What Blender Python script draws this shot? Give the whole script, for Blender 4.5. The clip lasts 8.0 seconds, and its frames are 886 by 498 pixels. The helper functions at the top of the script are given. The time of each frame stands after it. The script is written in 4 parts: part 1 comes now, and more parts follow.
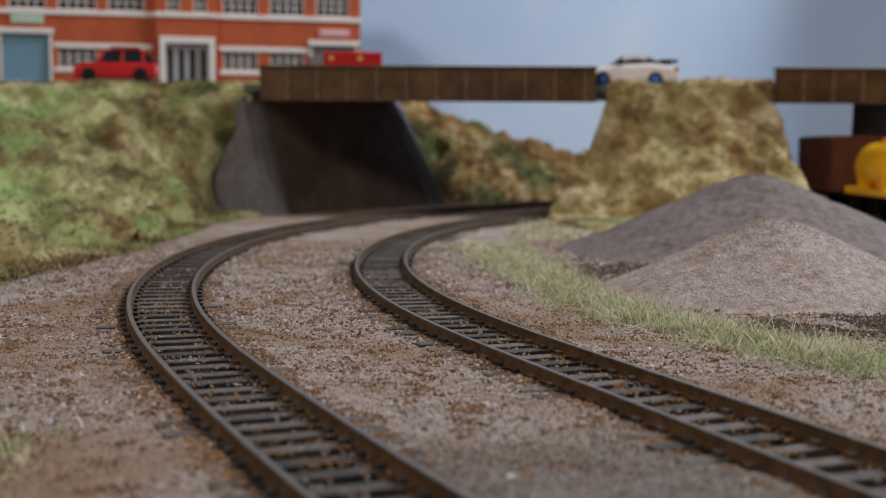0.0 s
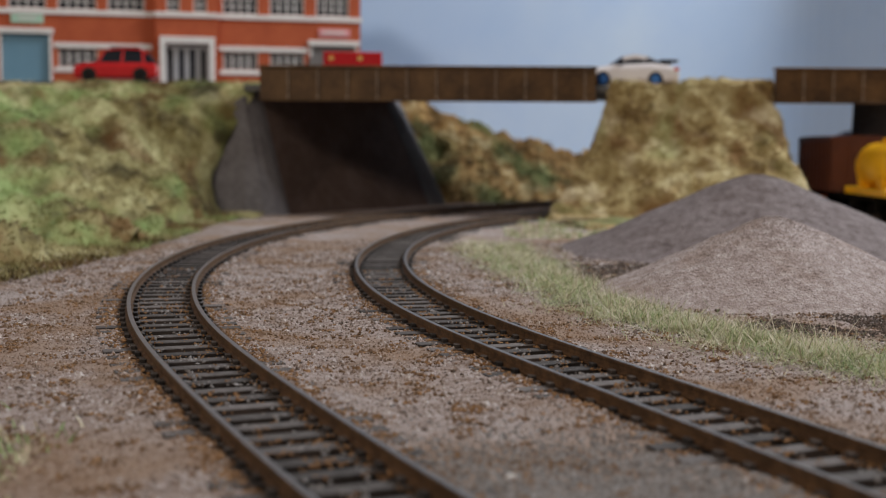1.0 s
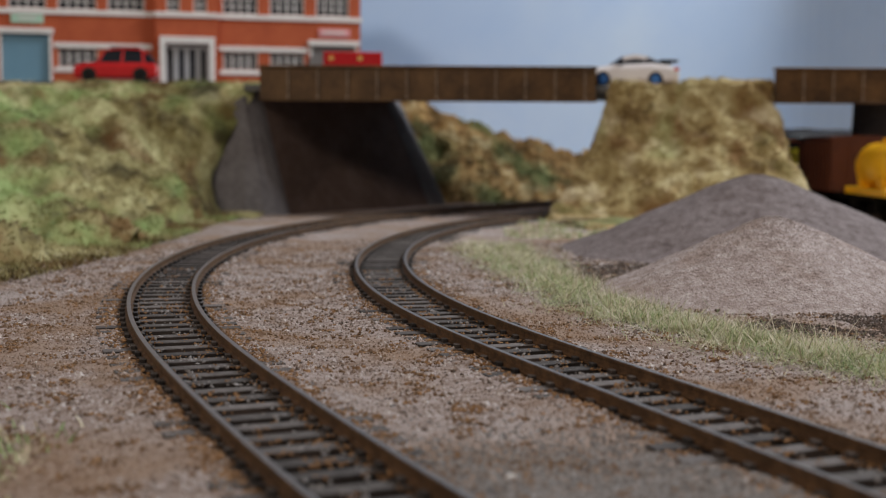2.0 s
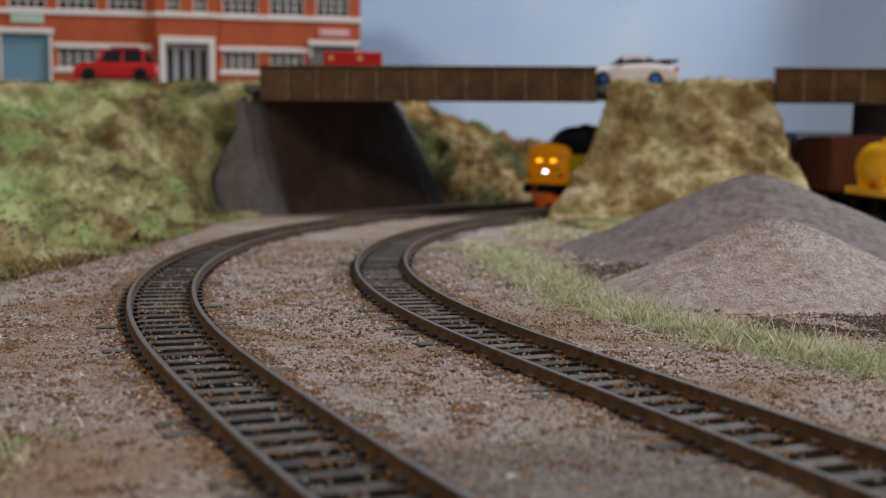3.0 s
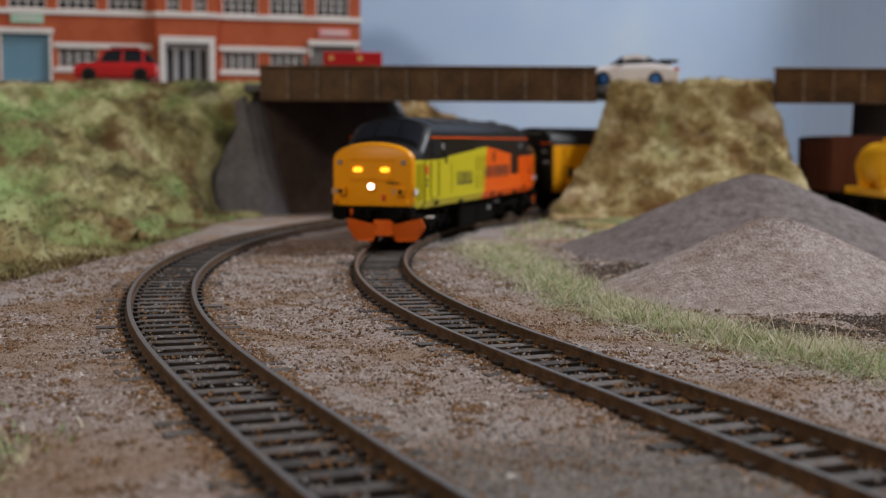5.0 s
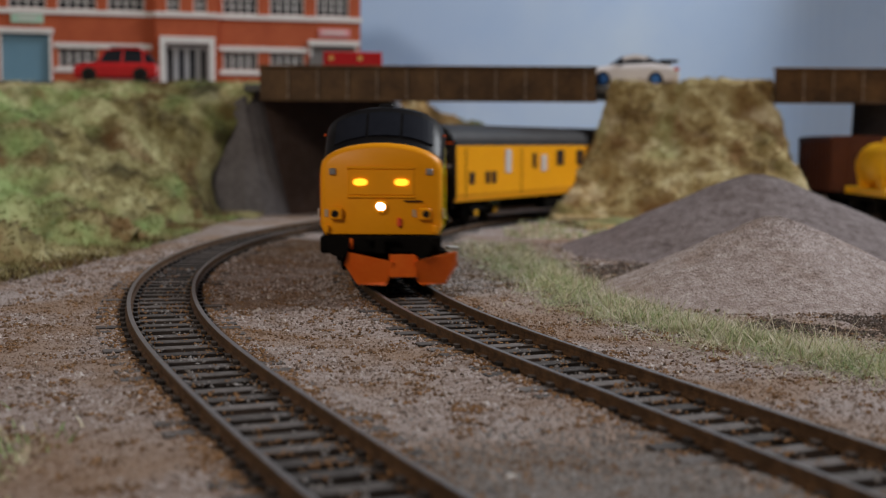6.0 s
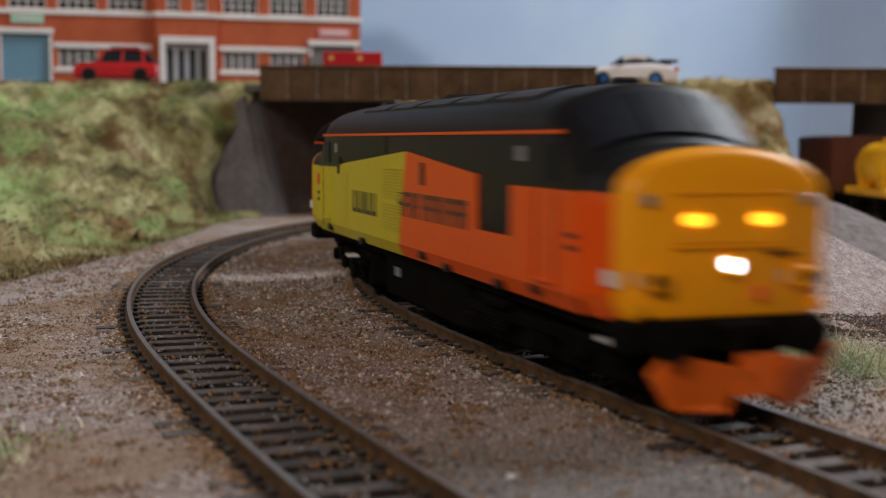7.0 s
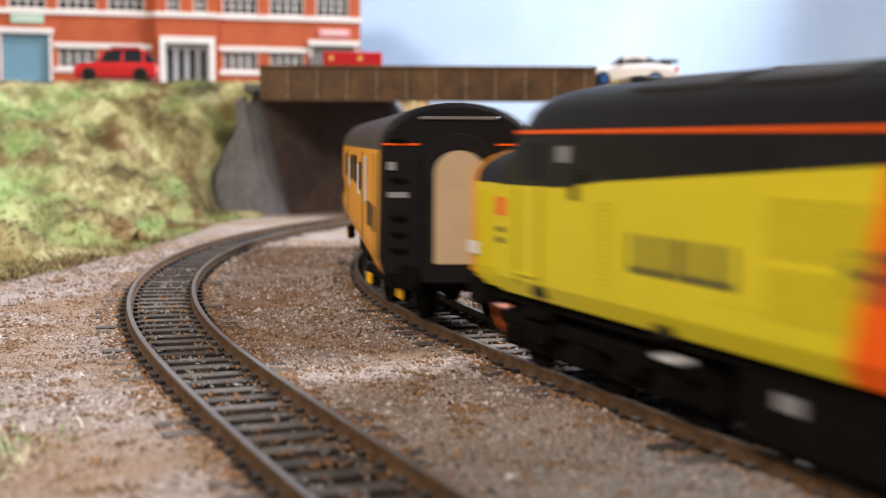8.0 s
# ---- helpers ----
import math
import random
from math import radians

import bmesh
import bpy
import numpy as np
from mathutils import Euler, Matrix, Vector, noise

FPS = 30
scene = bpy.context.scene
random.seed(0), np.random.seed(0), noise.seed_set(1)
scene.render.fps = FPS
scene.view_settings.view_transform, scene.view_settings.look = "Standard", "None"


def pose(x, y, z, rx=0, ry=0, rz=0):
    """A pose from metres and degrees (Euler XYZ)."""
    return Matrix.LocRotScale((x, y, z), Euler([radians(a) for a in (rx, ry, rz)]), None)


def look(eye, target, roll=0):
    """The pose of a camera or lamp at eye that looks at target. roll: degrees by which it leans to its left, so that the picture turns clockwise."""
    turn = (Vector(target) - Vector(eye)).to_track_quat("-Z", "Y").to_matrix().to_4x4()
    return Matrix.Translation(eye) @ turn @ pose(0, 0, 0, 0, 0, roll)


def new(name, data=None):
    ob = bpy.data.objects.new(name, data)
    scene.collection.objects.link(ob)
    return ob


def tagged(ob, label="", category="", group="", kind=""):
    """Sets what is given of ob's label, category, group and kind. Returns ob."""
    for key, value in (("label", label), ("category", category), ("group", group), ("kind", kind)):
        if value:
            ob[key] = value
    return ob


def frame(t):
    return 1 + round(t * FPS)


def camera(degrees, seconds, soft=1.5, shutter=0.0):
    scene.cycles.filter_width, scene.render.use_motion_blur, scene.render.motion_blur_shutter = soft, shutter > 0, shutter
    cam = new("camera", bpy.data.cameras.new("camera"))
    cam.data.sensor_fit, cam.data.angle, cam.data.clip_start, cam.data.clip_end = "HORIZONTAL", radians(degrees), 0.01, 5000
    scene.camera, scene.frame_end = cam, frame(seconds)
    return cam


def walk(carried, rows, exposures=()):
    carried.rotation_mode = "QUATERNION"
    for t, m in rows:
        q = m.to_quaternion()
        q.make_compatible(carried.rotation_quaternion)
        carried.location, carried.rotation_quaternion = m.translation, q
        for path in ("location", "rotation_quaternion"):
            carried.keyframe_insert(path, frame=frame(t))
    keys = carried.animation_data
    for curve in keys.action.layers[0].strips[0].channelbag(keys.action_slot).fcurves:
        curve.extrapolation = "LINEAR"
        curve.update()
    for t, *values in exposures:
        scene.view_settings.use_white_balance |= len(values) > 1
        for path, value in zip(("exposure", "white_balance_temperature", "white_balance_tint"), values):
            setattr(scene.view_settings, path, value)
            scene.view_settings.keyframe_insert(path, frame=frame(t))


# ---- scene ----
U = 0.001                      # the layout is planned in millimetres
RAIL = 41.9                    # eye over the rail heads

cam = camera(39.22, 8.0, soft=1.0, shutter=1.0)
cam.data.dof.use_dof = True
cam.data.dof.focus_distance = 0.285
cam.data.dof.aperture_fstop = 23.0
EYE = pose(0, 0, RAIL * U, 90 - 4.941, 0, 0) @ pose(0, 0, 0, 0, 0, 0.3)
walk(cam, [(0, EYE), (8, EYE)],
     exposures=[(0, 0.08), (4.5, 0.03), (5.8, -0.14), (6.5, -0.24), (7.0, 0.1), (7.5, 0.84), (8.0, 1.33)])

# ---- light ----
world = bpy.data.worlds.new("room_air")
world.use_nodes = True
scene.world = world
world.node_tree.nodes["Background"].inputs[0].default_value = (0.95, 0.92, 0.92, 1)
world.node_tree.nodes["Background"].inputs[1].default_value = 0.075


def area_lamp(name, eye, target, sx, sy, watts, colour):
    d = bpy.data.lights.new(name, "AREA")
    d.shape, d.size, d.size_y, d.energy, d.color = "RECTANGLE", sx, sy, watts, colour
    ob = new(name, d)
    ob.matrix_world = look(eye, target)
    return tagged(ob, "unseen area lamp added for the room's light", "ceiling light", kind="structure")


# Unseen cool key from back right, placed by where the train's shadow falls.
area_lamp("unseen_lamp", (0.92, 0.82, 0.95), (0.0, 0.50, 0), 0.5, 0.35, 18.8, (0.91, 0.945, 1.0))
# Unseen warm fill from front left, balanced to light the train's side.
area_lamp("unseen_lamp", (-0.8, -1.2, 1.05), (-0.05, 0.6, 0.05), 0.5, 0.3, 14.8, (1.0, 0.85, 0.735))


# ---- mesh helpers ----
def part(name, bm, mat, parent=None, label="", smooth=False):
    """Links a bmesh planned in millimetres as one mesh object."""
    me = bpy.data.meshes.new(name)
    bmesh.ops.recalc_face_normals(bm, faces=bm.faces)
    bm.transform(Matrix.Scale(U, 4))
    bm.to_mesh(me)
    bm.free()
    if smooth:
        for p in me.polygons:
            p.use_smooth = True
    me.materials.append(mat)
    ob = new(name, me)
    if parent is not None:
        ob.parent = parent
    if label:
        ob["label"] = label
    return ob


def thing(name, label, category, m=None, group="", kind=""):
    ob = new(name)
    ob.empty_display_size = 0.01
    if m is not None:
        ob.matrix_world = m
    return tagged(ob, label, category, group, kind)


def mm(x, y, z=0.0, rz=0.0):
    return pose(x * U, y * U, z * U, 0, 0, rz)


def box(bm, x0, x1, y0, y1, z0, z1, bev=0.0):
    vs = [bm.verts.new((x, y, z)) for z in (z0, z1) for x, y in ((x0, y0), (x1, y0), (x1, y1), (x0, y1))]
    fs = [bm.faces.new([vs[i] for i in q]) for q in ((3, 2, 1, 0), (4, 5, 6, 7), (0, 1, 5, 4), (1, 2, 6, 5), (2, 3, 7, 6), (3, 0, 4, 7))]
    if bev > 0:
        es = list({e for f in fs for e in f.edges})
        bmesh.ops.bevel(bm, geom=es, offset=bev, segments=1, affect="EDGES")
    return bm


def boxes(*rows, bev=0.0):
    bm = bmesh.new()
    for r in rows:
        box(bm, *r, bev=bev)
    return bm


def loft(rings, caps=True, closed=True, bm=None):
    bm = bm or bmesh.new()
    vv = [[bm.verts.new(p) for p in r] for r in rings]
    n = len(rings[0])
    for a, b in zip(vv, vv[1:]):
        for i in range(n if closed else n - 1):
            j = (i + 1) % n
            bm.faces.new((a[i], a[j], b[j], b[i]))
    if caps and closed:
        bm.faces.new(list(reversed(vv[0])))
        bm.faces.new(vv[-1])
    return bm


def tube(bm, a, b, r0, r1=None, n=12):
    a, b = Vector(a), Vector(b)
    r1 = r0 if r1 is None else r1
    q = (b - a).to_track_quat("Z", "Y")
    ring = lambda c, r: [c + q @ Vector((math.cos(k * math.tau / n) * r, math.sin(k * math.tau / n) * r, 0)) for k in range(n)]
    return loft([ring(a, r0), ring(b, r1)], bm=bm)


def sheet(xs, ys, fn):
    """A sheet of quads over two lists, from a function of both that gives a point."""
    pts = [fn(x, y) for y in ys for x in xs]
    n = len(xs)
    faces = [(j * n + i, j * n + i + 1, (j + 1) * n + i + 1, (j + 1) * n + i) for j in range(len(ys) - 1) for i in range(n - 1)]
    return pts, faces


def raw(name, pts, faces, mat, parent=None, smooth=False, label=""):
    me = bpy.data.meshes.new(name)
    pts = np.asarray(pts, float) * U
    me.from_pydata(pts.tolist(), [], faces if isinstance(faces, list) else faces.tolist())
    if smooth:
        for p in me.polygons:
            p.use_smooth = True
    me.materials.append(mat)
    ob = new(name, me)
    if parent is not None:
        ob.parent = parent
    if label:
        ob["label"] = label
    return ob


def nz(x, y, z=0.0, s=1.0):
    return noise.noise(Vector((x / s, y / s, z / s)))


def fbm(x, y, z=0.0, s=1.0, o=4):
    return noise.fractal(Vector((x / s, y / s, z / s)), 1.0, 2.0, o)


# ---- materials ----
def material(name, colours, scale=300.0, rough=0.7, metal=0.0, bump=0.0, bump_scale=None, fine=0.35, spec=0.4, coat=0.0,
             stretch=(1, 1, 1), random_mix=0.0, island=False, detail=6.0, stops=None, span=None, patch=None, patches=()):
    """Noise-mixed surface: colours along a ramp, a second finer noise, and relief."""
    m = bpy.data.materials.new(name)
    m.use_nodes = True
    nt = m.node_tree
    N, L = nt.nodes, nt.links
    b = N["Principled BSDF"]
    b.inputs["Roughness"].default_value = rough
    b.inputs["Metallic"].default_value = metal
    b.inputs["Specular IOR Level"].default_value = spec
    b.inputs["Coat Weight"].default_value = coat
    tc = N.new("ShaderNodeTexCoord")
    mp = N.new("ShaderNodeMapping")
    mp.inputs["Scale"].default_value = stretch
    L.new(tc.outputs["Object"], mp.inputs[0])
    n1 = N.new("ShaderNodeTexNoise")
    n1.inputs["Scale"].default_value, n1.inputs["Detail"].default_value = scale, detail
    n1.inputs["Roughness"].default_value = 0.62
    n2 = N.new("ShaderNodeTexNoise")
    n2.inputs["Scale"].default_value, n2.inputs["Detail"].default_value = scale * 7.3, 3.0
    L.new(mp.outputs[0], n1.inputs[0])
    L.new(mp.outputs[0], n2.inputs[0])
    mix = N.new("ShaderNodeMix")
    mix.inputs["Factor"].default_value = fine
    L.new(n1.outputs["Fac"], mix.inputs["A"])
    L.new(n2.outputs["Fac"], mix.inputs["B"])
    last = mix.outputs["Result"]
    if random_mix:
        oi = N.new("ShaderNodeNewGeometry") if island else N.new("ShaderNodeObjectInfo")
        mr = N.new("ShaderNodeMix")
        mr.inputs["Factor"].default_value = random_mix
        L.new(last, mr.inputs["A"])
        L.new(oi.outputs["Random Per Island" if island else "Random"], mr.inputs["B"])
        last = mr.outputs["Result"]
    cr = N.new("ShaderNodeValToRGB")
    k = len(colours)
    while len(cr.color_ramp.elements) < k:
        cr.color_ramp.elements.new(0.5)
    lo, hi = span or ((0.0, 1.0) if random_mix >= 0.6 else (0.3, 0.7))
    for i, c in enumerate(colours):
        cr.color_ramp.elements[i].position = stops[i] if stops else lo + (hi - lo) * i / max(1, k - 1)
        cr.color_ramp.elements[i].color = (*c, 1)
    L.new(last, cr.inputs[0])
    colour = cr.outputs[0]
    for size, tone, amount, start, seed in ([(patch[0], patch[1], patch[2], patch[3] if len(patch) > 3 else 0.48, 0.0)] if patch else []) + list(patches):
        spot = N.new("ShaderNodeTexNoise")
        spot.noise_dimensions = "4D"
        spot.inputs["W"].default_value = seed
        spot.inputs["Scale"].default_value, spot.inputs["Detail"].default_value = size, 3.5
        L.new(mp.outputs[0], spot.inputs["Vector"])
        rg = N.new("ShaderNodeMapRange")
        rg.inputs["From Min"].default_value, rg.inputs["From Max"].default_value = start, start + 0.11
        rg.inputs["To Max"].default_value = amount
        L.new(spot.outputs["Fac"], rg.inputs["Value"])
        mc = N.new("ShaderNodeMix")
        mc.data_type = "RGBA"
        L.new(rg.outputs[0], mc.inputs["Factor"])
        L.new(colour, mc.inputs["A"])
        mc.inputs["B"].default_value = (*tone, 1)
        colour = mc.outputs["Result"]
    L.new(colour, b.inputs["Base Color"])
    if bump:
        bp = N.new("ShaderNodeBump")
        bp.inputs["Strength"].default_value, bp.inputs["Distance"].default_value = 1.0, bump * U
        nb = n2
        if bump_scale:
            nb = N.new("ShaderNodeTexNoise")
            nb.inputs["Scale"].default_value, nb.inputs["Detail"].default_value = bump_scale, 5.0
            L.new(mp.outputs[0], nb.inputs[0])
        L.new(nb.outputs["Fac"], bp.inputs["Height"])
        L.new(bp.outputs[0], b.inputs["Normal"])
    return m


def glow(name, colour, strength):
    m = bpy.data.materials.new(name)
    m.use_nodes = True
    b = m.node_tree.nodes["Principled BSDF"]
    b.inputs["Base Color"].default_value = (*colour, 1)
    b.inputs["Emission Color"].default_value = (*colour, 1)
    b.inputs["Emission Strength"].default_value = strength
    return m


GROUND_SPOTS = [(26, (0.27, 0.165, 0.092), 0.65, 0.49, 0.0), (150, (0.18, 0.105, 0.055), 0.65, 0.59, 4.0), (18, (0.42, 0.37, 0.355), 0.5, 0.53, 8.0)]
BANK_SPOTS = [(14, (0.26, 0.38, 0.13), 0.75, 0.49, 2.0), (26, (0.17, 0.09, 0.03), 0.9, 0.52, 5.0), (22, (0.68, 0.62, 0.36), 0.9, 0.55, 21.0), (32, (0.045, 0.036, 0.015), 0.85, 0.58, 12.0)]
MOUND_SPOTS = [(30, (0.22, 0.115, 0.042), 0.8, 0.50, 1.0), (24, (0.30, 0.33, 0.13), 0.6, 0.56, 6.0), (38, (0.64, 0.56, 0.37), 0.75, 0.57, 11.0), (55, (0.07, 0.05, 0.022), 0.7, 0.61, 14.0)]
EARTH = material("dry_earth", [(0.14, 0.098, 0.075), (0.25, 0.185, 0.15), (0.37, 0.305, 0.28), (0.46, 0.40, 0.38)], 300, 0.92, bump=0.5, bump_scale=1300, fine=0.4, span=(0.34, 0.66), patches=GROUND_SPOTS)
GRAIN = material("ballast_grain", [(0.07, 0.046, 0.033), (0.22, 0.152, 0.11), (0.38, 0.315, 0.29), (0.47, 0.415, 0.395), (0.72, 0.68, 0.66)], 160, 0.65, random_mix=0.66, island=True, fine=0.2, span=(0.18, 0.88), patches=GROUND_SPOTS)
# Back heap darkened, front heap lightened: shading between them is put into colour.
HEAP = material("shaded_mauve_gravel", [(0.085, 0.062, 0.057), (0.165, 0.13, 0.126), (0.225, 0.188, 0.185), (0.29, 0.25, 0.248)], 240, 0.9, bump=0.8, bump_scale=1200, fine=0.45, span=(0.36, 0.64))
HEAP_BROWN = material("lit_brown_gravel", [(0.18, 0.13, 0.105), (0.34, 0.27, 0.245), (0.45, 0.38, 0.36), (0.55, 0.49, 0.47)], 300, 0.9, bump=0.8, bump_scale=1200, fine=0.45, span=(0.36, 0.64), patch=(40, (0.28, 0.185, 0.13), 0.4, 0.52))
TURF = material("scatter_turf", [(0.11, 0.085, 0.035), (0.27, 0.23, 0.095), (0.43, 0.40, 0.20)], 40, 0.95, bump=2.0, bump_scale=260, fine=0.12, detail=3.0, span=(0.38, 0.62), patches=BANK_SPOTS)
TURF_RUST = material("autumn_scatter", [(0.10, 0.07, 0.025), (0.26, 0.15, 0.055), (0.40, 0.26, 0.10), (0.50, 0.40, 0.22)], 60, 0.95, bump=2.0, bump_scale=260, fine=0.2, detail=3.0, span=(0.37, 0.62), patches=[(20, (0.12, 0.155, 0.055), 0.8, 0.47, 3.0), (34, (0.055, 0.05, 0.02), 0.7, 0.56, 7.0)])
FLAKE = material("turf_flakes", [(0.11, 0.085, 0.035), (0.28, 0.24, 0.10), (0.47, 0.44, 0.23)], 40, 0.95, random_mix=0.12, island=True, fine=0.12, detail=3.0, span=(0.34, 0.64), patches=BANK_SPOTS)
STRAW = material("static_grass", [(0.22, 0.34, 0.12), (0.38, 0.46, 0.21), (0.58, 0.52, 0.31), (0.76, 0.69, 0.52)], 40, 0.8, random_mix=0.4, island=True, span=(0.34, 0.66), fine=0.1)
RUST_RAIL = material("weathered_rail", [(0.045, 0.024, 0.012), (0.095, 0.052, 0.026), (0.16, 0.088, 0.042)], 350, 0.6, metal=0.15, bump=0.1, span=(0.36, 0.64))
SHINE = material("dulled_railhead", [(0.16, 0.155, 0.155), (0.30, 0.295, 0.295)], 300, 0.4, metal=0.5)
# Sleeper sides carry their shadow as near-black colour; the tops are dusty.
SLEEPER = material("shadow_black_sleeper_side", [(0.012, 0.010, 0.009), (0.03, 0.025, 0.022), (0.06, 0.045, 0.038)], 450, 0.85, bump=0.15, random_mix=0.3)
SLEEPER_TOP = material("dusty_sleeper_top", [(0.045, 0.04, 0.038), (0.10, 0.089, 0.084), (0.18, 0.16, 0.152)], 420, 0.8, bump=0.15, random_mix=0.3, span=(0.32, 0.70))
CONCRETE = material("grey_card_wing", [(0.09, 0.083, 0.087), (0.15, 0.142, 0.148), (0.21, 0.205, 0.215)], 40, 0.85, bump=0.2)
FACE = material("dark_brown_abutment", [(0.07, 0.043, 0.033), (0.11, 0.073, 0.060), (0.16, 0.115, 0.10)], 30, 0.85, bump=0.2)
GIRDER = material("brown_girder", [(0.045, 0.022, 0.007), (0.095, 0.048, 0.016), (0.15, 0.082, 0.030)], 70, 0.6, bump=0.15, span=(0.36, 0.64))
BRICK = material("orange_brick_paper", [(0.36, 0.07, 0.025), (0.45, 0.095, 0.034), (0.52, 0.125, 0.046)], 60, 0.75)
WHITE = material("white_trim", [(0.72, 0.70, 0.68), (0.84, 0.83, 0.81)], 200, 0.6)
SKY = material("painted_sky", [(0.44, 0.64, 0.95), (0.53, 0.71, 0.97), (0.64, 0.80, 0.98)], 2.2, 0.9, fine=0.03, span=(0.36, 0.64))
ROOM = material("plain_room_paint", [(0.55, 0.54, 0.52), (0.62, 0.61, 0.59)], 3, 0.9)
ASPHALT = material("model_road", [(0.10, 0.10, 0.10), (0.15, 0.15, 0.15)], 200, 0.9, bump=0.1)
YELLOW = material("warning_yellow", [(0.84, 0.32, 0.003), (0.90, 0.36, 0.004)], 120, 0.38, spec=0.25)
LIME = material("lime_yellow", [(0.58, 0.49, 0.014), (0.64, 0.54, 0.018)], 120, 0.38, spec=0.22)
ORANGE = material("livery_orange", [(0.80, 0.095, 0.004), (0.86, 0.12, 0.006)], 120, 0.38, spec=0.22)
BLACK = material("satin_black", [(0.006, 0.006, 0.007), (0.013, 0.012, 0.013)], 150, 0.4, spec=0.17)
ROOFGREY = material("dusty_black_roof", [(0.014, 0.013, 0.014), (0.032, 0.030, 0.031)], 60, 0.5, spec=0.35)
UNDER = material("underframe_black", [(0.003, 0.0028, 0.0026), (0.009, 0.008, 0.007)], 300, 0.8, spec=0.03)
GREY_WEAR = material("worn_stiffener", [(0.09, 0.05, 0.022), (0.30, 0.23, 0.17)], 60, 0.6, span=(0.42, 0.6))
COACH_YELLOW = material("coach_yellow", [(0.82, 0.33, 0.004), (0.88, 0.38, 0.006)], 120, 0.42, spec=0.25)
BEIGE = material("beige_gangway_door", [(0.44, 0.33, 0.20), (0.50, 0.38, 0.24)], 120, 0.6)
GLASS = material("dark_cab_glass", [(0.010, 0.012, 0.018), (0.018, 0.020, 0.028)], 60, 0.42, spec=0.08)
PALE = material("frosted_window", [(0.55, 0.55, 0.56), (0.62, 0.62, 0.63)], 60, 0.3)
PAPER = material("white_label", [(0.62, 0.60, 0.58), (0.74, 0.72, 0.70)], 200, 0.5)
DARKBAR = material("dark_lettering", [(0.02, 0.022, 0.02), (0.035, 0.035, 0.03)], 200, 0.5)
REDMARK = material("red_marking", [(0.70, 0.06, 0.02), (0.78, 0.10, 0.03)], 200, 0.5)
PLOUGH = material("orange_plough", [(0.78, 0.12, 0.008), (0.86, 0.18, 0.02)], 200, 0.5, spec=0.25)
STEEL = material("bare_steel", [(0.30, 0.29, 0.28), (0.42, 0.41, 0.40)], 200, 0.35, metal=0.8)
AMBER = glow("amber_lamp", (1.0, 0.42, 0.02), 2.6)
WHITELAMP = glow("white_lamp", (0.92, 0.93, 1.0), 7.0)
REDPAINT = material("red_car_paint", [(0.55, 0.012, 0.016), (0.62, 0.02, 0.022)], 60, 0.25, coat=0.5)
WHITEPAINT = material("white_car_paint", [(0.86, 0.84, 0.87), (0.90, 0.88, 0.91)], 60, 0.25, coat=0.5)
TYRE = material("black_tyre", [(0.012, 0.012, 0.012), (0.02, 0.02, 0.02)], 200, 0.8)
BLUEPAINT = material("blue_paint", [(0.03, 0.16, 0.50), (0.05, 0.20, 0.56)], 90, 0.5)
SHUTTER = material("blue_grey_shutter", [(0.16, 0.33, 0.45), (0.20, 0.37, 0.49)], 60, 0.6)
SHUTTER_GREY = material("grey_shutter", [(0.22, 0.22, 0.23), (0.28, 0.28, 0.29)], 60, 0.6)
GREENSIGN = material("pale_green_sign", [(0.40, 0.62, 0.48), (0.46, 0.68, 0.54)], 60, 0.6)
PINKSIGN = material("pink_sign", [(0.72, 0.30, 0.32), (0.80, 0.40, 0.42)], 60, 0.6)
ROOMDARK = material("interior_shade", [(0.02, 0.02, 0.022), (0.03, 0.03, 0.03)], 60, 0.9)
DOORGREY = material("grey_doors", [(0.36, 0.37, 0.39), (0.44, 0.45, 0.47)], 60, 0.5)
VANBROWN = material("bauxite_brown", [(0.065, 0.016, 0.007), (0.11, 0.030, 0.012)], 120, 0.55)
TANKYELLOW = material("tank_yellow", [(0.80, 0.40, 0.006), (0.86, 0.46, 0.01)], 120, 0.4)
GOLD = material("gold_emblem", [(0.75, 0.45, 0.10), (0.8, 0.5, 0.15)], 120, 0.5)
RUST_CRUMB = material("rusty_crumbs", [(0.10, 0.05, 0.022), (0.25, 0.135, 0.058), (0.38, 0.22, 0.105)], 120, 0.85, random_mix=0.6, island=True)
DRY = material("dry_straw", [(0.45, 0.40, 0.28), (0.68, 0.62, 0.50)], 60, 0.7, random_mix=0.6, island=True)
MOUND_TURF = material("mound_scatter", [(0.16, 0.105, 0.042), (0.29, 0.21, 0.085), (0.41, 0.33, 0.155), (0.53, 0.46, 0.26)], 44, 0.95, bump=2.0, bump_scale=260, fine=0.2, detail=3.0, span=(0.37, 0.63), patches=MOUND_SPOTS)
BROWN_FLAKE = material("brown_flakes", [(0.16, 0.10, 0.042), (0.30, 0.21, 0.085), (0.42, 0.34, 0.16), (0.57, 0.50, 0.29)], 44, 0.95, random_mix=0.22, island=True, fine=0.15, detail=3.0, span=(0.33, 0.65), patches=MOUND_SPOTS)
CLOD = material("brown_clods", [(0.10, 0.058, 0.03), (0.20, 0.115, 0.058), (0.32, 0.18, 0.085)], 120, 0.9, random_mix=0.6, island=True, span=(0.2, 0.8))
SOIL_SHADE = material("dark_soil", [(0.03, 0.022, 0.017), (0.075, 0.054, 0.042), (0.15, 0.11, 0.09)], 120, 0.9, random_mix=0.6, island=True, span=(0.2, 0.8))
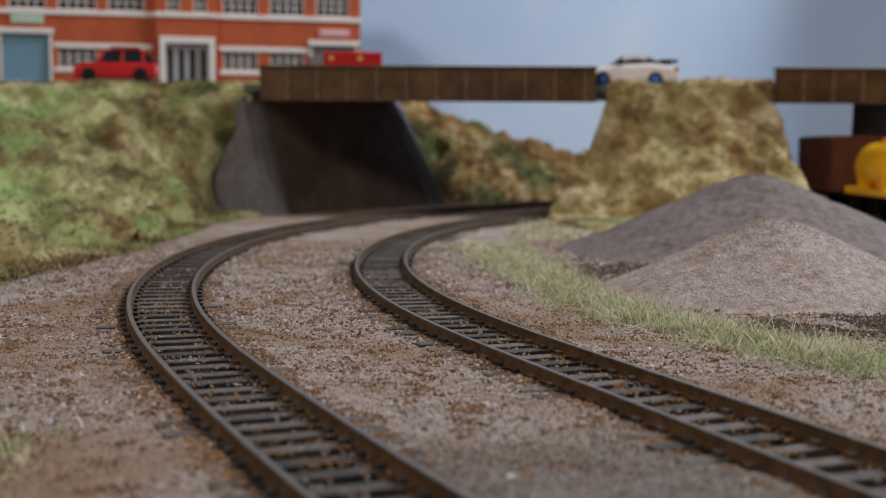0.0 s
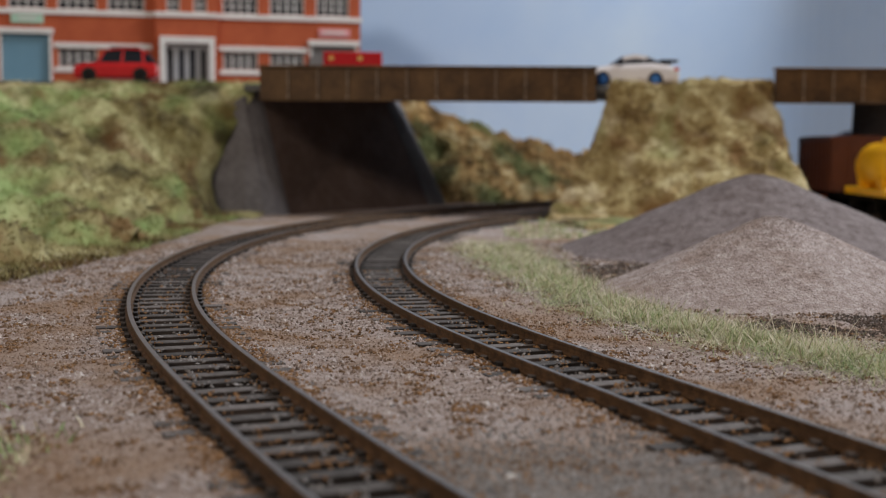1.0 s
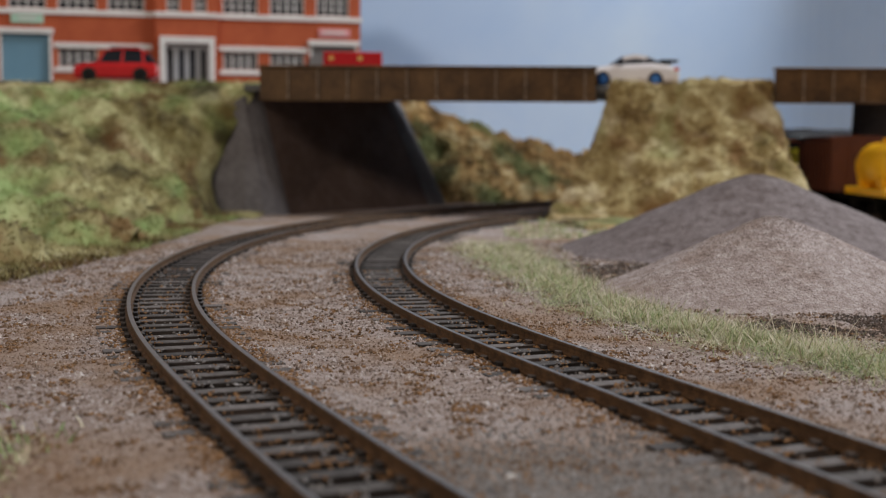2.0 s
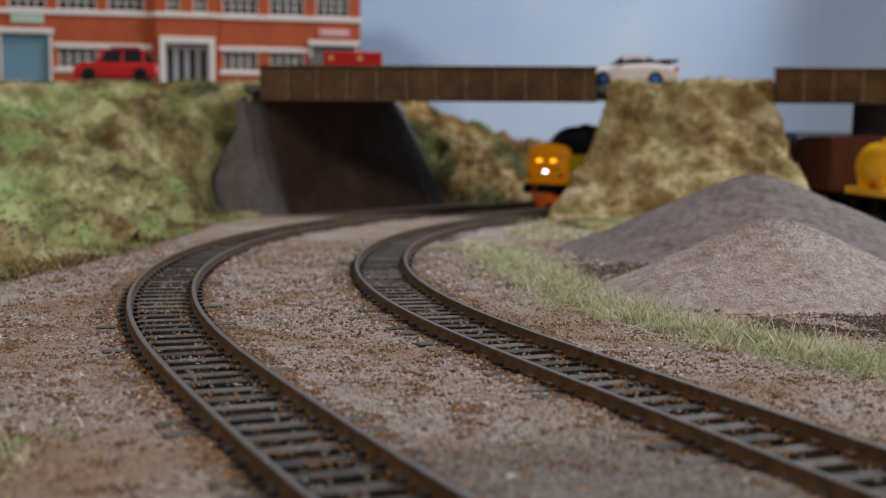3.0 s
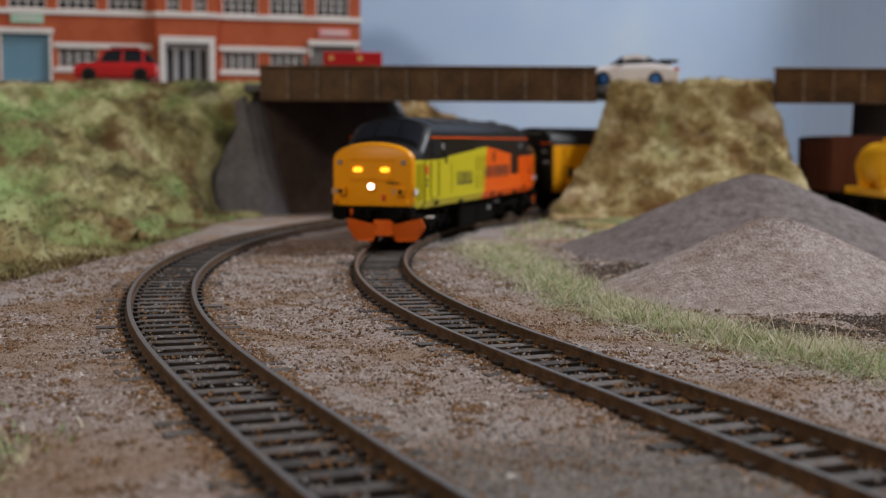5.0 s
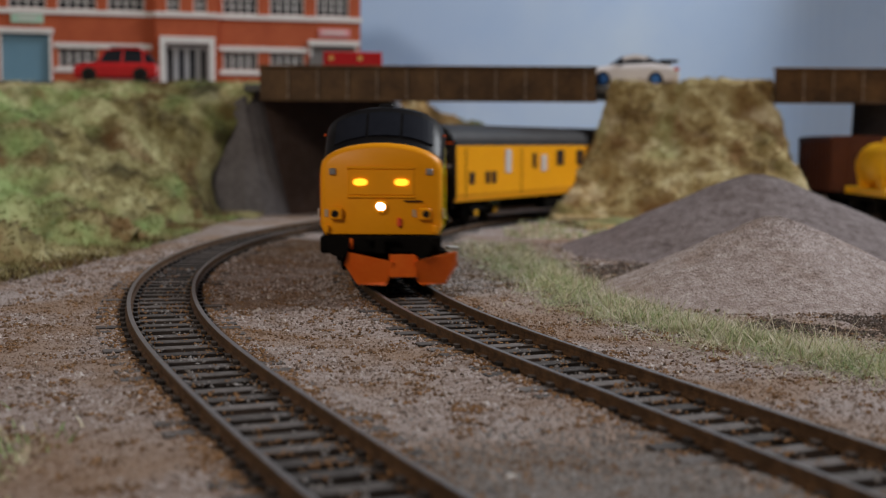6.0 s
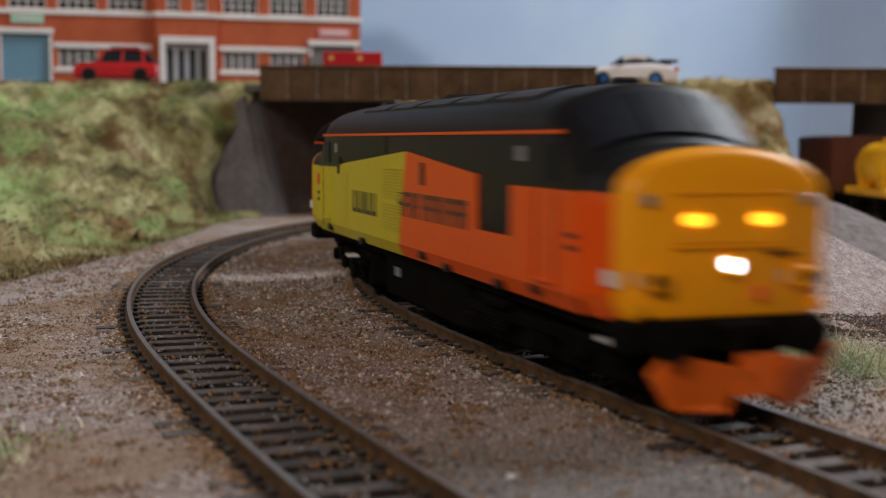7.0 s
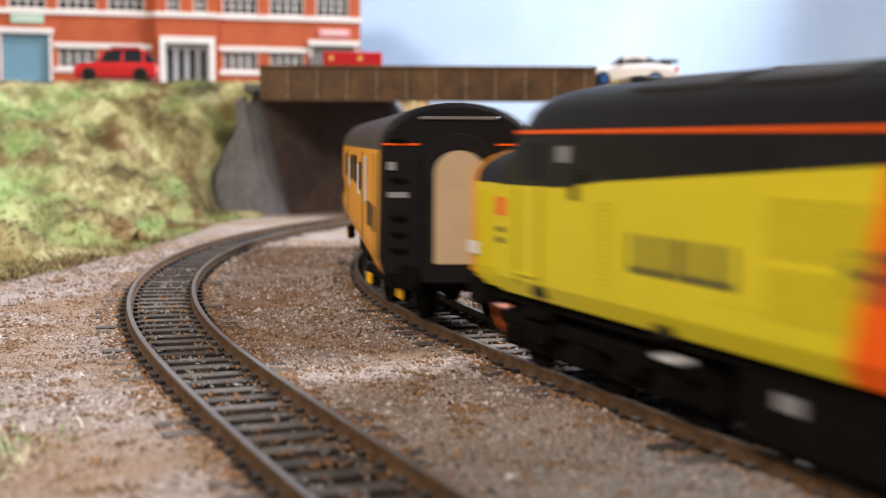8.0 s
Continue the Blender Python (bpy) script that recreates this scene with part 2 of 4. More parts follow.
GREY_GRAIN = material("grey_ballast", [(0.09, 0.083, 0.08), (0.18, 0.167, 0.16), (0.29, 0.275, 0.27), (0.45, 0.43, 0.42)], 200, 0.85, random_mix=0.6, island=True)
PLYWOOD = material("plywood", [(0.30, 0.20, 0.11), (0.42, 0.30, 0.18)], 12, 0.7, stretch=(1, 8, 1))


# ---- track plan ----
def lead(step=2.0, s0=-260.0, s1=1960.0):
    """Centre line of the inner track by its length: straight, then easing into a bend of 537 mm."""
    s = np.arange(s0, s1 + step, step)
    u = np.clip((s - 120.0) / 109.4, 0, 1)
    k = -1.8636e-3 * u * u * (3 - 2 * u)
    h = np.concatenate([[0], np.cumsum((k[1:] + k[:-1]) / 2 * step)])
    i = int(np.argmin(abs(s)))
    h = h - h[i] + 1.9506
    x = np.concatenate([[0], np.cumsum((np.cos(h[1:]) + np.cos(h[:-1])) / 2 * step)])
    y = np.concatenate([[0], np.cumsum((np.sin(h[1:]) + np.sin(h[:-1])) / 2 * step)])
    return s, x - x[i] + 80.17, y - y[i] + 98.99, h


LS, LX, LY, LH = lead()
GAUGE = 8.55                   # half the spacing of the rail heads


def spread(s):
    """Spacing of the two centre lines along the inner one."""
    return np.interp(s, [-60, 0, 60, 110, 200, 320, 450], [50.5, 57.5, 63.2, 65.2, 66.2, 67.7, 69.1])


def on_line(s, off=0.0):
    x, y, h = np.interp(s, LS, LX), np.interp(s, LS, LY), np.interp(s, LS, LH)
    return x - math.sin(h) * off, y + math.cos(h) * off, h


def off_tracks(x, y):
    """Distance to the nearer of the two centre lines."""
    d = (LX - x) ** 2 + (LY - y) ** 2
    i = int(np.argmin(d))
    o = -(x - LX[i]) * math.sin(LH[i]) + (y - LY[i]) * math.cos(LH[i])
    return min(abs(o), abs(o - spread(LS[i]))), o


def rail_mesh(points):
    """A rail of flat-bottomed section along points (x, y, heading)."""
    prof = [(-0.95, -2.5), (0.95, -2.5), (0.95, -2.1), (0.3, -1.8), (0.3, -0.75), (0.62, -0.6), (0.62, -0.12), (0.5, 0), (-0.5, 0), (-0.62, -0.12), (-0.62, -0.6), (-0.3, -0.75), (-0.3, -1.8), (-0.95, -2.1)]
    return loft([[(x - math.sin(h) * a, y + math.cos(h) * a, z) for a, z in prof] for x, y, h in points])


def sleeper_mesh():
    bm = boxes((-1.75, 1.75, -16.6, 16.6, -4.8, -2.45), bev=0.15)
    for o in (-GAUGE, GAUGE):
        for d in (-1.7, 1.7):
            box(bm, -0.9, 0.9, o + d - 0.55, o + d + 0.55, -2.5, -1.55, bev=0.15)
    return bm


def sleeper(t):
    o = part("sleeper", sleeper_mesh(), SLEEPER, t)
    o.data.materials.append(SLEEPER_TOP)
    # upward faces get the dust colour, sides keep the painted shadow
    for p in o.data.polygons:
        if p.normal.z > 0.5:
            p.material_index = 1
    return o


def track(outer, s0, s1, label, n=7.6, seed=1):
    rnd = random.Random(seed)
    gap = (lambda s: float(np.mean(spread(s + np.linspace(-45, 45, 19))))) if outer else (lambda s: 0.0)
    t = thing("railway_track", label, "railway track", group="model railway tracks")
    for g in (-GAUGE, GAUGE):
        pts = [on_line(s, gap(s) + g) for s in np.arange(s0, s1, 5.0)]
        r = part("rail", rail_mesh(pts), RUST_RAIL, t)
        r.data.materials.append(SHINE)
        for p in r.data.polygons:
            if p.normal.z > 0.9 and p.center.z > -0.05 * U:
                p.material_index = 1
    first = None
    for s in np.arange(s0 + 3, s1 - 3, n):
        x, y, h = on_line(s, gap(s))
        if first is None:
            first = sleeper(t)
            o = first
        else:
            o = new("sleeper", first.data)
            o.parent = t
        o.matrix_local = mm(x, y, rnd.uniform(-0.12, 0.05), math.degrees(h) + rnd.uniform(-1.2, 1.2))
    return t


track(True, -60, 1850, "weathered model track on dusty dark sleepers, outer line")
track(False, -40, 1900, "weathered model track on dusty dark sleepers, inner line", seed=2)

# ---- ground ----
HEAPS = [(101, 380, 19.0, 60, 6), (131, 520, 28.6, 86, 9)]     # x, y, top, radius, roundness


def ground_z(x, y):
    d, o = off_tracks(x, y)
    z = -3.15 + 0.5 * fbm(x, y, 0, 26) + 0.22 * nz(x, y, 3, 5)
    if d < 24:
        w = min(1, max(0, (24 - d) / 9))
        bed = -4.15 + 0.35 * nz(x, y, 9, 5) + 0.35 * nz(x, y, 5, 1.7)
        if d > 9.2:
            k = min(1, (d - 9.2) / 2.0)
            bed = bed * (1 - k) + k * (-2.55 + 0.85 * nz(x, y, 2, 14) + 0.35 * nz(x, y, 5, 1.9))
        z = z * (1 - w) + w * bed
    return z


def steps(*runs):
    out = []
    for a, b, d in runs:
        out += list(np.arange(a, b, d))
    return out + [runs[-1][1]]


gx = steps((-900, -260, 40), (-260, -120, 5), (-120, 150, 2.0), (150, 300, 6), (300, 1240, 40))
gy = steps((-300, 60, 30), (60, 420, 2.0), (420, 620, 5), (620, 1100, 16), (1100, 1300, 40))
pts, faces = sheet(gx, gy, lambda x, y: (x, y, ground_z(x, y)))
tagged(raw("ground", pts, faces, EARTH, smooth=True), "brown dusty gravel ground of the model layout", "ground", kind="structure")

# ---- backdrop and room ----
bk = [(-900, 1180)] + [(318 + 120 * math.sin(a), 1060 + 120 * math.cos(a)) for a in np.linspace(0, 1.30, 16)]
bm = loft([[(x, y, -4), (x, y, 360), (x + 4, y + 5, 360), (x + 4, y + 5, -4)] for x, y in bk])
tagged(part("backdrop", bm, SKY), "pale blue painted sky backdrop board with a curved end", "backdrop", kind="structure")
tagged(part("baseboard", boxes((-898, 1238, -298, 1298, -60, -8), bev=2), PLYWOOD), "plywood baseboard under the layout", "baseboard", kind="structure")
tagged(part("floor", boxes((-2600, 2600, -2600, 2600, -960, -900)), ROOM), "plain room floor", "floor", kind="structure")
for name, b in (("wall_north", (-2600, 2600, 2600, 2700, -900, 1500)), ("wall_south", (-2600, 2600, -2700, -2600, -900, 1500)),
                ("wall_east", (2600, 2700, -2600, 2600, -900, 1500)), ("wall_west", (-2700, -2600, -2600, 2600, -900, 1500))):
    tagged(part(name, boxes(b), ROOM), "plain pale room wall", "wall", kind="structure")
for x in (-840, 1180):
    for y in (-240, 1240):
        tagged(part("table_leg", boxes((x - 25, x + 25, y - 25, y + 25, -899.5, -60.5), bev=3), PLYWOOD), "square plywood leg under the baseboard", "table leg", "table legs")


# ---- banks, mound, heaps ----
def tufty(name, grid, mat, label, category, amp=(4.0, 1.6), closed=False, calm=None):
    """A bank from a grid of points, roughened by two scales of noise along its normals."""
    G = np.array(grid, float)
    du = np.gradient(G, axis=1)
    dv = np.gradient(G, axis=0)
    n = np.cross(du, dv)
    n /= np.linalg.norm(n, axis=2)[..., None] + 1e-9
    for j in range(G.shape[0]):
        for i in range(G.shape[1]):
            x, y, z = G[j, i]
            G[j, i] += n[j, i] * (calm(j / (G.shape[0] - 1), i / (G.shape[1] - 1)) if calm else 1.0) * (amp[0] * fbm(x, y, z, 34, 3) + amp[1] * fbm(x, y, z, 9, 3))
    if closed:
        G[:, -1] = G[:, 0]
    r, c = G.shape[:2]
    faces = [(j * c + i, j * c + i + 1, (j + 1) * c + i + 1, (j + 1) * c + i) for j in range(r - 1) for i in range(c - 1)]
    ob = tagged(raw(name, G.reshape(-1, 3), faces, mat, smooth=True), label, category, kind="structure")
    return ob, G, n


OCT = np.array([(1, 0, 0), (-1, 0, 0), (0, 1, 0), (0, -1, 0), (0, 0, 1), (0, 0, -1)], float)
OCTF = np.array([(0, 2, 4), (2, 1, 4), (1, 3, 4), (3, 0, 4), (2, 0, 5), (1, 2, 5), (3, 1, 5), (0, 3, 5)])


def specks(name, places, sizes, mat, label, category, flat=0.7, seed=3, parent=None):
    """Many small angular grains at places, one mesh."""
    rs = np.random.RandomState(seed)
    P = np.asarray(places, float)
    n = len(P)
    a = rs.rand(n) * math.tau
    sc = np.asarray(sizes)[:, None] * (0.55 + 0.9 * rs.rand(n, 3))
    sc[:, 2] *= flat
    V = OCT[None] * sc[:, None, :] + rs.uniform(-0.12, 0.12, (n, 6, 3)) * np.asarray(sizes)[:, None, None]
    tilt = rs.normal(0, 0.45, n)
    y = V[..., 1] * np.cos(tilt)[:, None] - V[..., 2] * np.sin(tilt)[:, None]
    z = V[..., 1] * np.sin(tilt)[:, None] + V[..., 2] * np.cos(tilt)[:, None]
    x = V[..., 0]
    V = np.stack([x * np.cos(a)[:, None] - y * np.sin(a)[:, None], x * np.sin(a)[:, None] + y * np.cos(a)[:, None], z], 2) + P[:, None]
    F = (OCTF[None] + 6 * np.arange(n)[:, None, None]).reshape(-1, 3)
    ob = raw(name, V.reshape(-1, 3), F, mat, parent)
    if parent is None:
        tagged(ob, label, category, kind="stuff")
    return ob


def over(G, count, seed, lift=0.4):
    """Random places over a grid surface."""
    rs = np.random.RandomState(seed)
    r, c = G.shape[:2]
    v, u = rs.rand(count) * (r - 1.001), rs.rand(count) * (c - 1.001)
    j, i = v.astype(int), u.astype(int)
    a, b = (v - j)[:, None], (u - i)[:, None]
    p = G[j, i] * (1 - a) * (1 - b) + G[j + 1, i] * a * (1 - b) + G[j, i + 1] * (1 - a) * b + G[j + 1, i + 1] * a * b
    p[:, 2] += lift * rs.rand(count)
    return p


def blades(name, places, length, mat, label, lean=0.9, width=0.16, seed=5):
    """Thin bent fibres, two faces each."""
    rs = np.random.RandomState(seed)
    P = np.asarray(places, float)
    n = len(P)
    L = length * (0.45 + 1.0 * rs.rand(n))
    a = rs.rand(n) * math.tau
    t = np.clip(rs.normal(lean, 0.35, n), 0.1, 1.5)
    d = np.stack([np.cos(a) * np.sin(t), np.sin(a) * np.sin(t), np.cos(t)], 1)
    side = np.stack([-np.sin(a), np.cos(a), np.zeros(n)], 1) * (width * (0.6 + 0.8 * rs.rand(n)))[:, None]
    mid = P + d * (L * 0.55)[:, None]
    tip = P + d * L[:, None] - np.array([0, 0, 1]) * (L * 0.12 * rs.rand(n))[:, None]
    V = np.stack([P - side, P + side, mid - side * 0.8, mid + side * 0.8, tip], 1)
    base = 5 * np.arange(n)[:, None]
    F = [tuple(q) for q in (np.array([[0, 1, 3, 2]]) + base).tolist()] + [tuple(q) for q in (np.array([[2, 3, 4]]) + base).tolist()]
    return tagged(raw(name, V.reshape(-1, 3), F, mat), label, "grass", kind="stuff")




def along(pts, k):
    """The point at share k along a polyline of tuples."""
    P = np.array(pts, float)
    s = np.concatenate([[0], np.cumsum(np.linalg.norm(np.diff(P, axis=0), axis=1))])
    return np.array([np.interp(k * s[-1], s, P[:, i]) for i in range(P.shape[1])])


# the tall bank under the factory
FOOT = [(-420, 240), (-230, 320), (-150, 385), (-143, 440), (-137, 500), (-133, 580), (-134, 660), (-128, 743)]
TOP = [(-760, 640), (-560, 740), (-420, 780), (-340, 784), (-280, 784), (-220, 782), (-165, 776), (-112, 765)]
grid = []
for k in np.linspace(0, 1, 56):
    row = []
    for w in np.linspace(0, 1, 150):
        f, t = along(FOOT, w), along(TOP, w)
        g = k ** 1.0
        z = -4.5 + 82.3 * (0.78 * k ** 0.85 + 0.22 * (3 * k * k - 2 * k ** 3))
        e = max(0.0, (w - 0.8) / 0.2)
        bulge = math.sin(math.pi * k)
        step = 7.0 * math.sin(k * 9.0 + 3.0 * nz(w * 9, 0.3)) * bulge
        dip = 3.2 * k ** 0.7 * (1 - k) ** 1.8
        row.append((f[0] * (1 - g) + t[0] * g - 20 * e * dip, f[1] * (1 - g) + t[1] * g - step * (1 - e), z))
    grid.append(row)
_, BANK, _ = tufty("embankment", grid, TURF, "tall bank covered in straw-green and brown scatter", "embankment", (12.5, 4.6),
                    calm=lambda k, w: (1 - 0.8 * max(0, (k - 0.8) / 0.2)) * (1 - 0.75 * max(0, (w - 0.88) / 0.12)))
specks("bank_scatter", over(BANK, 26000, 1, 0.8), np.random.RandomState(2).uniform(0.3, 0.95, 26000), FLAKE, "loose straw-green scatter flakes over the tall bank", "scatter")

# the wedge-shaped mound between the running lines and the siding
MB = [(56, 703), (84, 694), (130, 690), (180, 690), (214, 692), (221, 740), (222, 800), (224, 862), (188, 850), (152, 818), (120, 783), (92, 747)]
MT = [(99, 752), (120, 751), (140, 750), (168, 749), (197, 750), (203, 775), (204, 800), (204, 846), (185, 836), (160, 812), (133, 788), (112, 768)]
MB, MT = MB + MB[:1], MT + MT[:1]
grid = []
for k in np.linspace(0, 1, 44):
    row = []
    g = 1 - (1 - k) ** 1.55
    for w in np.linspace(0, 1, 150):
        f, t = along(MB, w), along(MT, w)
        row.append((f[0] * (1 - g) + t[0] * g, f[1] * (1 - g) + t[1] * g, -4.5 + 82.5 * k))
    grid.append(row)
for q in (0.5, 0.0):
    grid.append([(155 + (p[0] - 155) * q, 795 + (p[1] - 795) * q, 78) for p in grid[43]])
_, MOUND, _ = tufty("mound", grid, MOUND_TURF, "steep mound covered in brown and straw-green scatter", "embankment", (4.5, 2.6), closed=True)
specks("mound_scatter", over(MOUND[:45], 12000, 5, 0.8), np.random.RandomState(2).uniform(0.3, 1.0, 12000), BROWN_FLAKE, "loose brown and straw scatter flakes over the mound", "scatter")

blades("mound_fibres", over(MOUND[:45], 13000, 21, 0.3), 3.4, BROWN_FLAKE, "fine straw fibres standing out of the mound", lean=1.0, width=0.12, seed=31)
blades("bank_fibres", over(BANK, 26000, 22, 0.3), 3.6, FLAKE, "fine straw and green fibres standing out of the bank", lean=1.0, width=0.12, seed=32)

# low apron in front of the mound and the bushy bank beyond the bridge
grid = [[(60 + 170 * w + 22 * (1 - k), 700 - 95 * (1 - k), -4.6 + 5.5 * k + 1.2 * nz(w * 8, k * 3)) for w in np.linspace(0, 1, 60)] for k in np.linspace(0, 1, 26)]
_, APRON, _ = tufty("verge", grid, TURF_RUST, "low brown verge at the foot of the mound", "verge", (1.0, 0.8))
grid = []
for k in np.linspace(0, 1, 30):
    row = []
    for w in np.linspace(0, 1, 90):
        x = -60 + 215 * w
        top = 72 - 42 * max(0, min(1, (x + 30) / 135)) + 6 * nz(x, 4, 2, 14)
        y = 905 + 55 * max(0, (x - 20) / 110) + 95 * k
        row.append((x, y, -4.5 + (top + 4.5) * math.sin(k * math.pi / 2)))
    grid.append(row)
_, FAR, _ = tufty("far_bank", grid, TURF_RUST, "rusty autumn bushes on the bank beyond the bridge", "embankment", (6.0, 4.0))
specks("bush_scatter", over(FAR, 9000, 8, 2.0), np.random.RandomState(4).uniform(0.5, 1.6, 9000), TURF_RUST, "loose autumn foliage flakes over the far bank", "foliage")


def heap(x, y, top, radius, rnd, label, mat):
    grid = []
    for k in np.linspace(0, 1, 40):
        r = radius * (1 - k)
        h = math.sqrt(r * r + rnd * rnd) - rnd
        z = -4.6 + (top + 4.6) * (1 - h / (math.sqrt(radius ** 2 + rnd ** 2) - rnd)) ** 1.12
        row = []
        for a in np.linspace(0, math.tau, 121):
            q = 1 + 0.10 * nz(math.cos(a) * 1.4, math.sin(a) * 1.4, x)
            row.append((x + r * q * math.cos(a), y + r * q * math.sin(a), z))
        grid.append(row)
    ob, G, _ = tufty("gravel_cone", grid, mat, label, "gravel heap", (0.9, 0.45), closed=True)
    del ob["kind"]
    ob["group"] = "gravel heaps"
    rs = np.random.RandomState(int(x))
    n = 15000
    pl = over(G, n, int(y), 0.1)
    # grains repeat it: lighter on the front heap, shade-darkened on the back
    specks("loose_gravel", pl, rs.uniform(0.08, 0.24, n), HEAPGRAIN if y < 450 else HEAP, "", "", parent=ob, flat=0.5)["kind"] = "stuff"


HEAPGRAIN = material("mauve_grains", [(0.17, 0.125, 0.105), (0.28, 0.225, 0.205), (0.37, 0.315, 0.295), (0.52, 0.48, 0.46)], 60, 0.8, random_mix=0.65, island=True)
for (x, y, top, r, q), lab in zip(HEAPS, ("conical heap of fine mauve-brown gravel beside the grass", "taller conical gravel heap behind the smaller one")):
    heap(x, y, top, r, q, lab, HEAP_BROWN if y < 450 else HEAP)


# ---- road, bridges, abutments ----
def road(name, x0, x1, y0, y1, label):
    return tagged(part(name, boxes((x0, x1, y0, y1, 71.5, 75.6), bev=0.3), ASPHALT), label, "road", kind="structure")


tagged(part("terrace", boxes((-900, -121, 781, 1176, 20, 77.9)), ASPHALT), "flat grey yard in front of the factory", "yard", kind="structure")
road("road", -120.5, 430, 755, 905, "grey model road over the bridges")


def girder_bridge(x0, x1, first, label):
    t = thing("girder_bridge", label, "bridge", group="plate girder bridges")
    part("web", boxes((x0, x1, 749.6, 752.4, 67.0, 85.6)), GIRDER, t)
    part("top_flange", boxes((x0 - 0.6, x1 + 0.6, 747.6, 754.4, 85.6, 86.9), bev=0.2), GIRDER, t)
    part("bottom_flange", boxes((x0 - 0.3, x1 + 0.3, 747.8, 754.4, 65.8, 67.0), bev=0.2), GIRDER, t)
    base = None
    for x in np.arange(first, x1 - 2, 17.75):
        if base is None:
            base = part("stiffener", boxes((-0.55, 0.55, 747.7, 749.7, 67.0, 85.5), bev=0.15), GREY_WEAR, t)
            o = base
        else:
            o = new("stiffener", base.data)
            o.parent = t
        o.location.x = x * U
    return t


girder_bridge(-110, 91.0, -93.2, "brown plate girder bridge with worn stiffeners over the tracks")
girder_bridge(198.5, 430, 215, "brown plate girder bridge over the siding")

t = thing("abutment", "grey battered abutment under the bridge end with sloping wing", "abutment")
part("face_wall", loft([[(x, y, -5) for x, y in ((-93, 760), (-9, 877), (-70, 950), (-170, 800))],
                        [(x, y, 71.3) for x, y in ((-112.8, 774.5), (-42, 898.5), (-80, 950), (-170, 802))]]), FACE, t, "dark brown abutment face")
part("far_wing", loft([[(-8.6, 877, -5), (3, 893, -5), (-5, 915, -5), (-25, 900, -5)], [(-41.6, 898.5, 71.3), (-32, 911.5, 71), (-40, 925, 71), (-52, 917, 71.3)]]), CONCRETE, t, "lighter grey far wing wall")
low = [(-164, 748), (-118, 745), (-106, 747), (-99.5, 751), (-95, 756), (-93.2, 759.5)]
high = [(-164, 760, 34), (-132, 759, 62), (-121.5, 759.5, 68.5), (-118.5, 763, 69), (-115.5, 768, 71), (-113, 774, 71.2)]
part("wing_wall", loft([[(a[0], a[1], -5), b, (b[0] - 8, b[1] + 12, b[2]), (a[0] - 8, a[1] + 12, -5)] for a, b in zip(low, high)]), CONCRETE, t, "lighter grey sloping wing wall")
t = thing("pier", "dark grey rounded pier under the second bridge", "pier")
part("shaft", loft([[(294 + 28 * math.cos(a) * q, 812 + 20 * math.sin(a) * q, z) for a in np.linspace(0, math.tau, 29)[:-1]] for z, q in ((-5, 1.08), (69.4, 0.98))]), CONCRETE, t, smooth=True)
part("cap", boxes((262, 326, 788, 836, 69.5, 71.4), bev=0.4), CONCRETE, t)


# ---- factory ----
def wall_cells(x0, x1, z0, z1, holes, y0, y1):
    """A wall with openings, cut into boxes between them."""
    xs = sorted({x0, x1, *[h[0] for h in holes], *[h[1] for h in holes]})
    zs = sorted({z0, z1, *[h[2] for h in holes], *[h[3] for h in holes]})
    bm = bmesh.new()
    for a, b in zip(xs, xs[1:]):
        for c, d in zip(zs, zs[1:]):
            if not any(h[0] <= a and b <= h[1] and h[2] <= c and d <= h[3] for h in holes):
                box(bm, a, b, y0, y1, c, d)
    bmesh.ops.remove_doubles(bm, verts=bm.verts, dist=0.001)
    return bm


def window(parent, x0, x1, z0, z1, y, cols=4, rows=3):
    px = [x0 + 1.1 + (x1 - x0 - 2.2) * i / cols for i in range(cols + 1)]
    pz = [z0 + 1.0 + (z1 - z0 - 2.0) * i / rows for i in range(rows + 1)]
    holes = [(a + (0.42 if i else 0), b - (0.42 if i < cols - 1 else 0), c + (0.38 if j else 0), d - (0.38 if j < rows - 1 else 0))
             for i, (a, b) in enumerate(zip(px, px[1:])) for j, (c, d) in enumerate(zip(pz, pz[1:]))]
    bm = wall_cells(x0, x1, z0, z1, holes, y, y + 1.3)
    w = part("window", bm, WHITE, parent)
    part("pane", boxes((x0 + 0.6, x1 - 0.6, y + 1.5, y + 1.8, z0 + 0.5, z1 - 0.5)), GLASS, w)
    return w


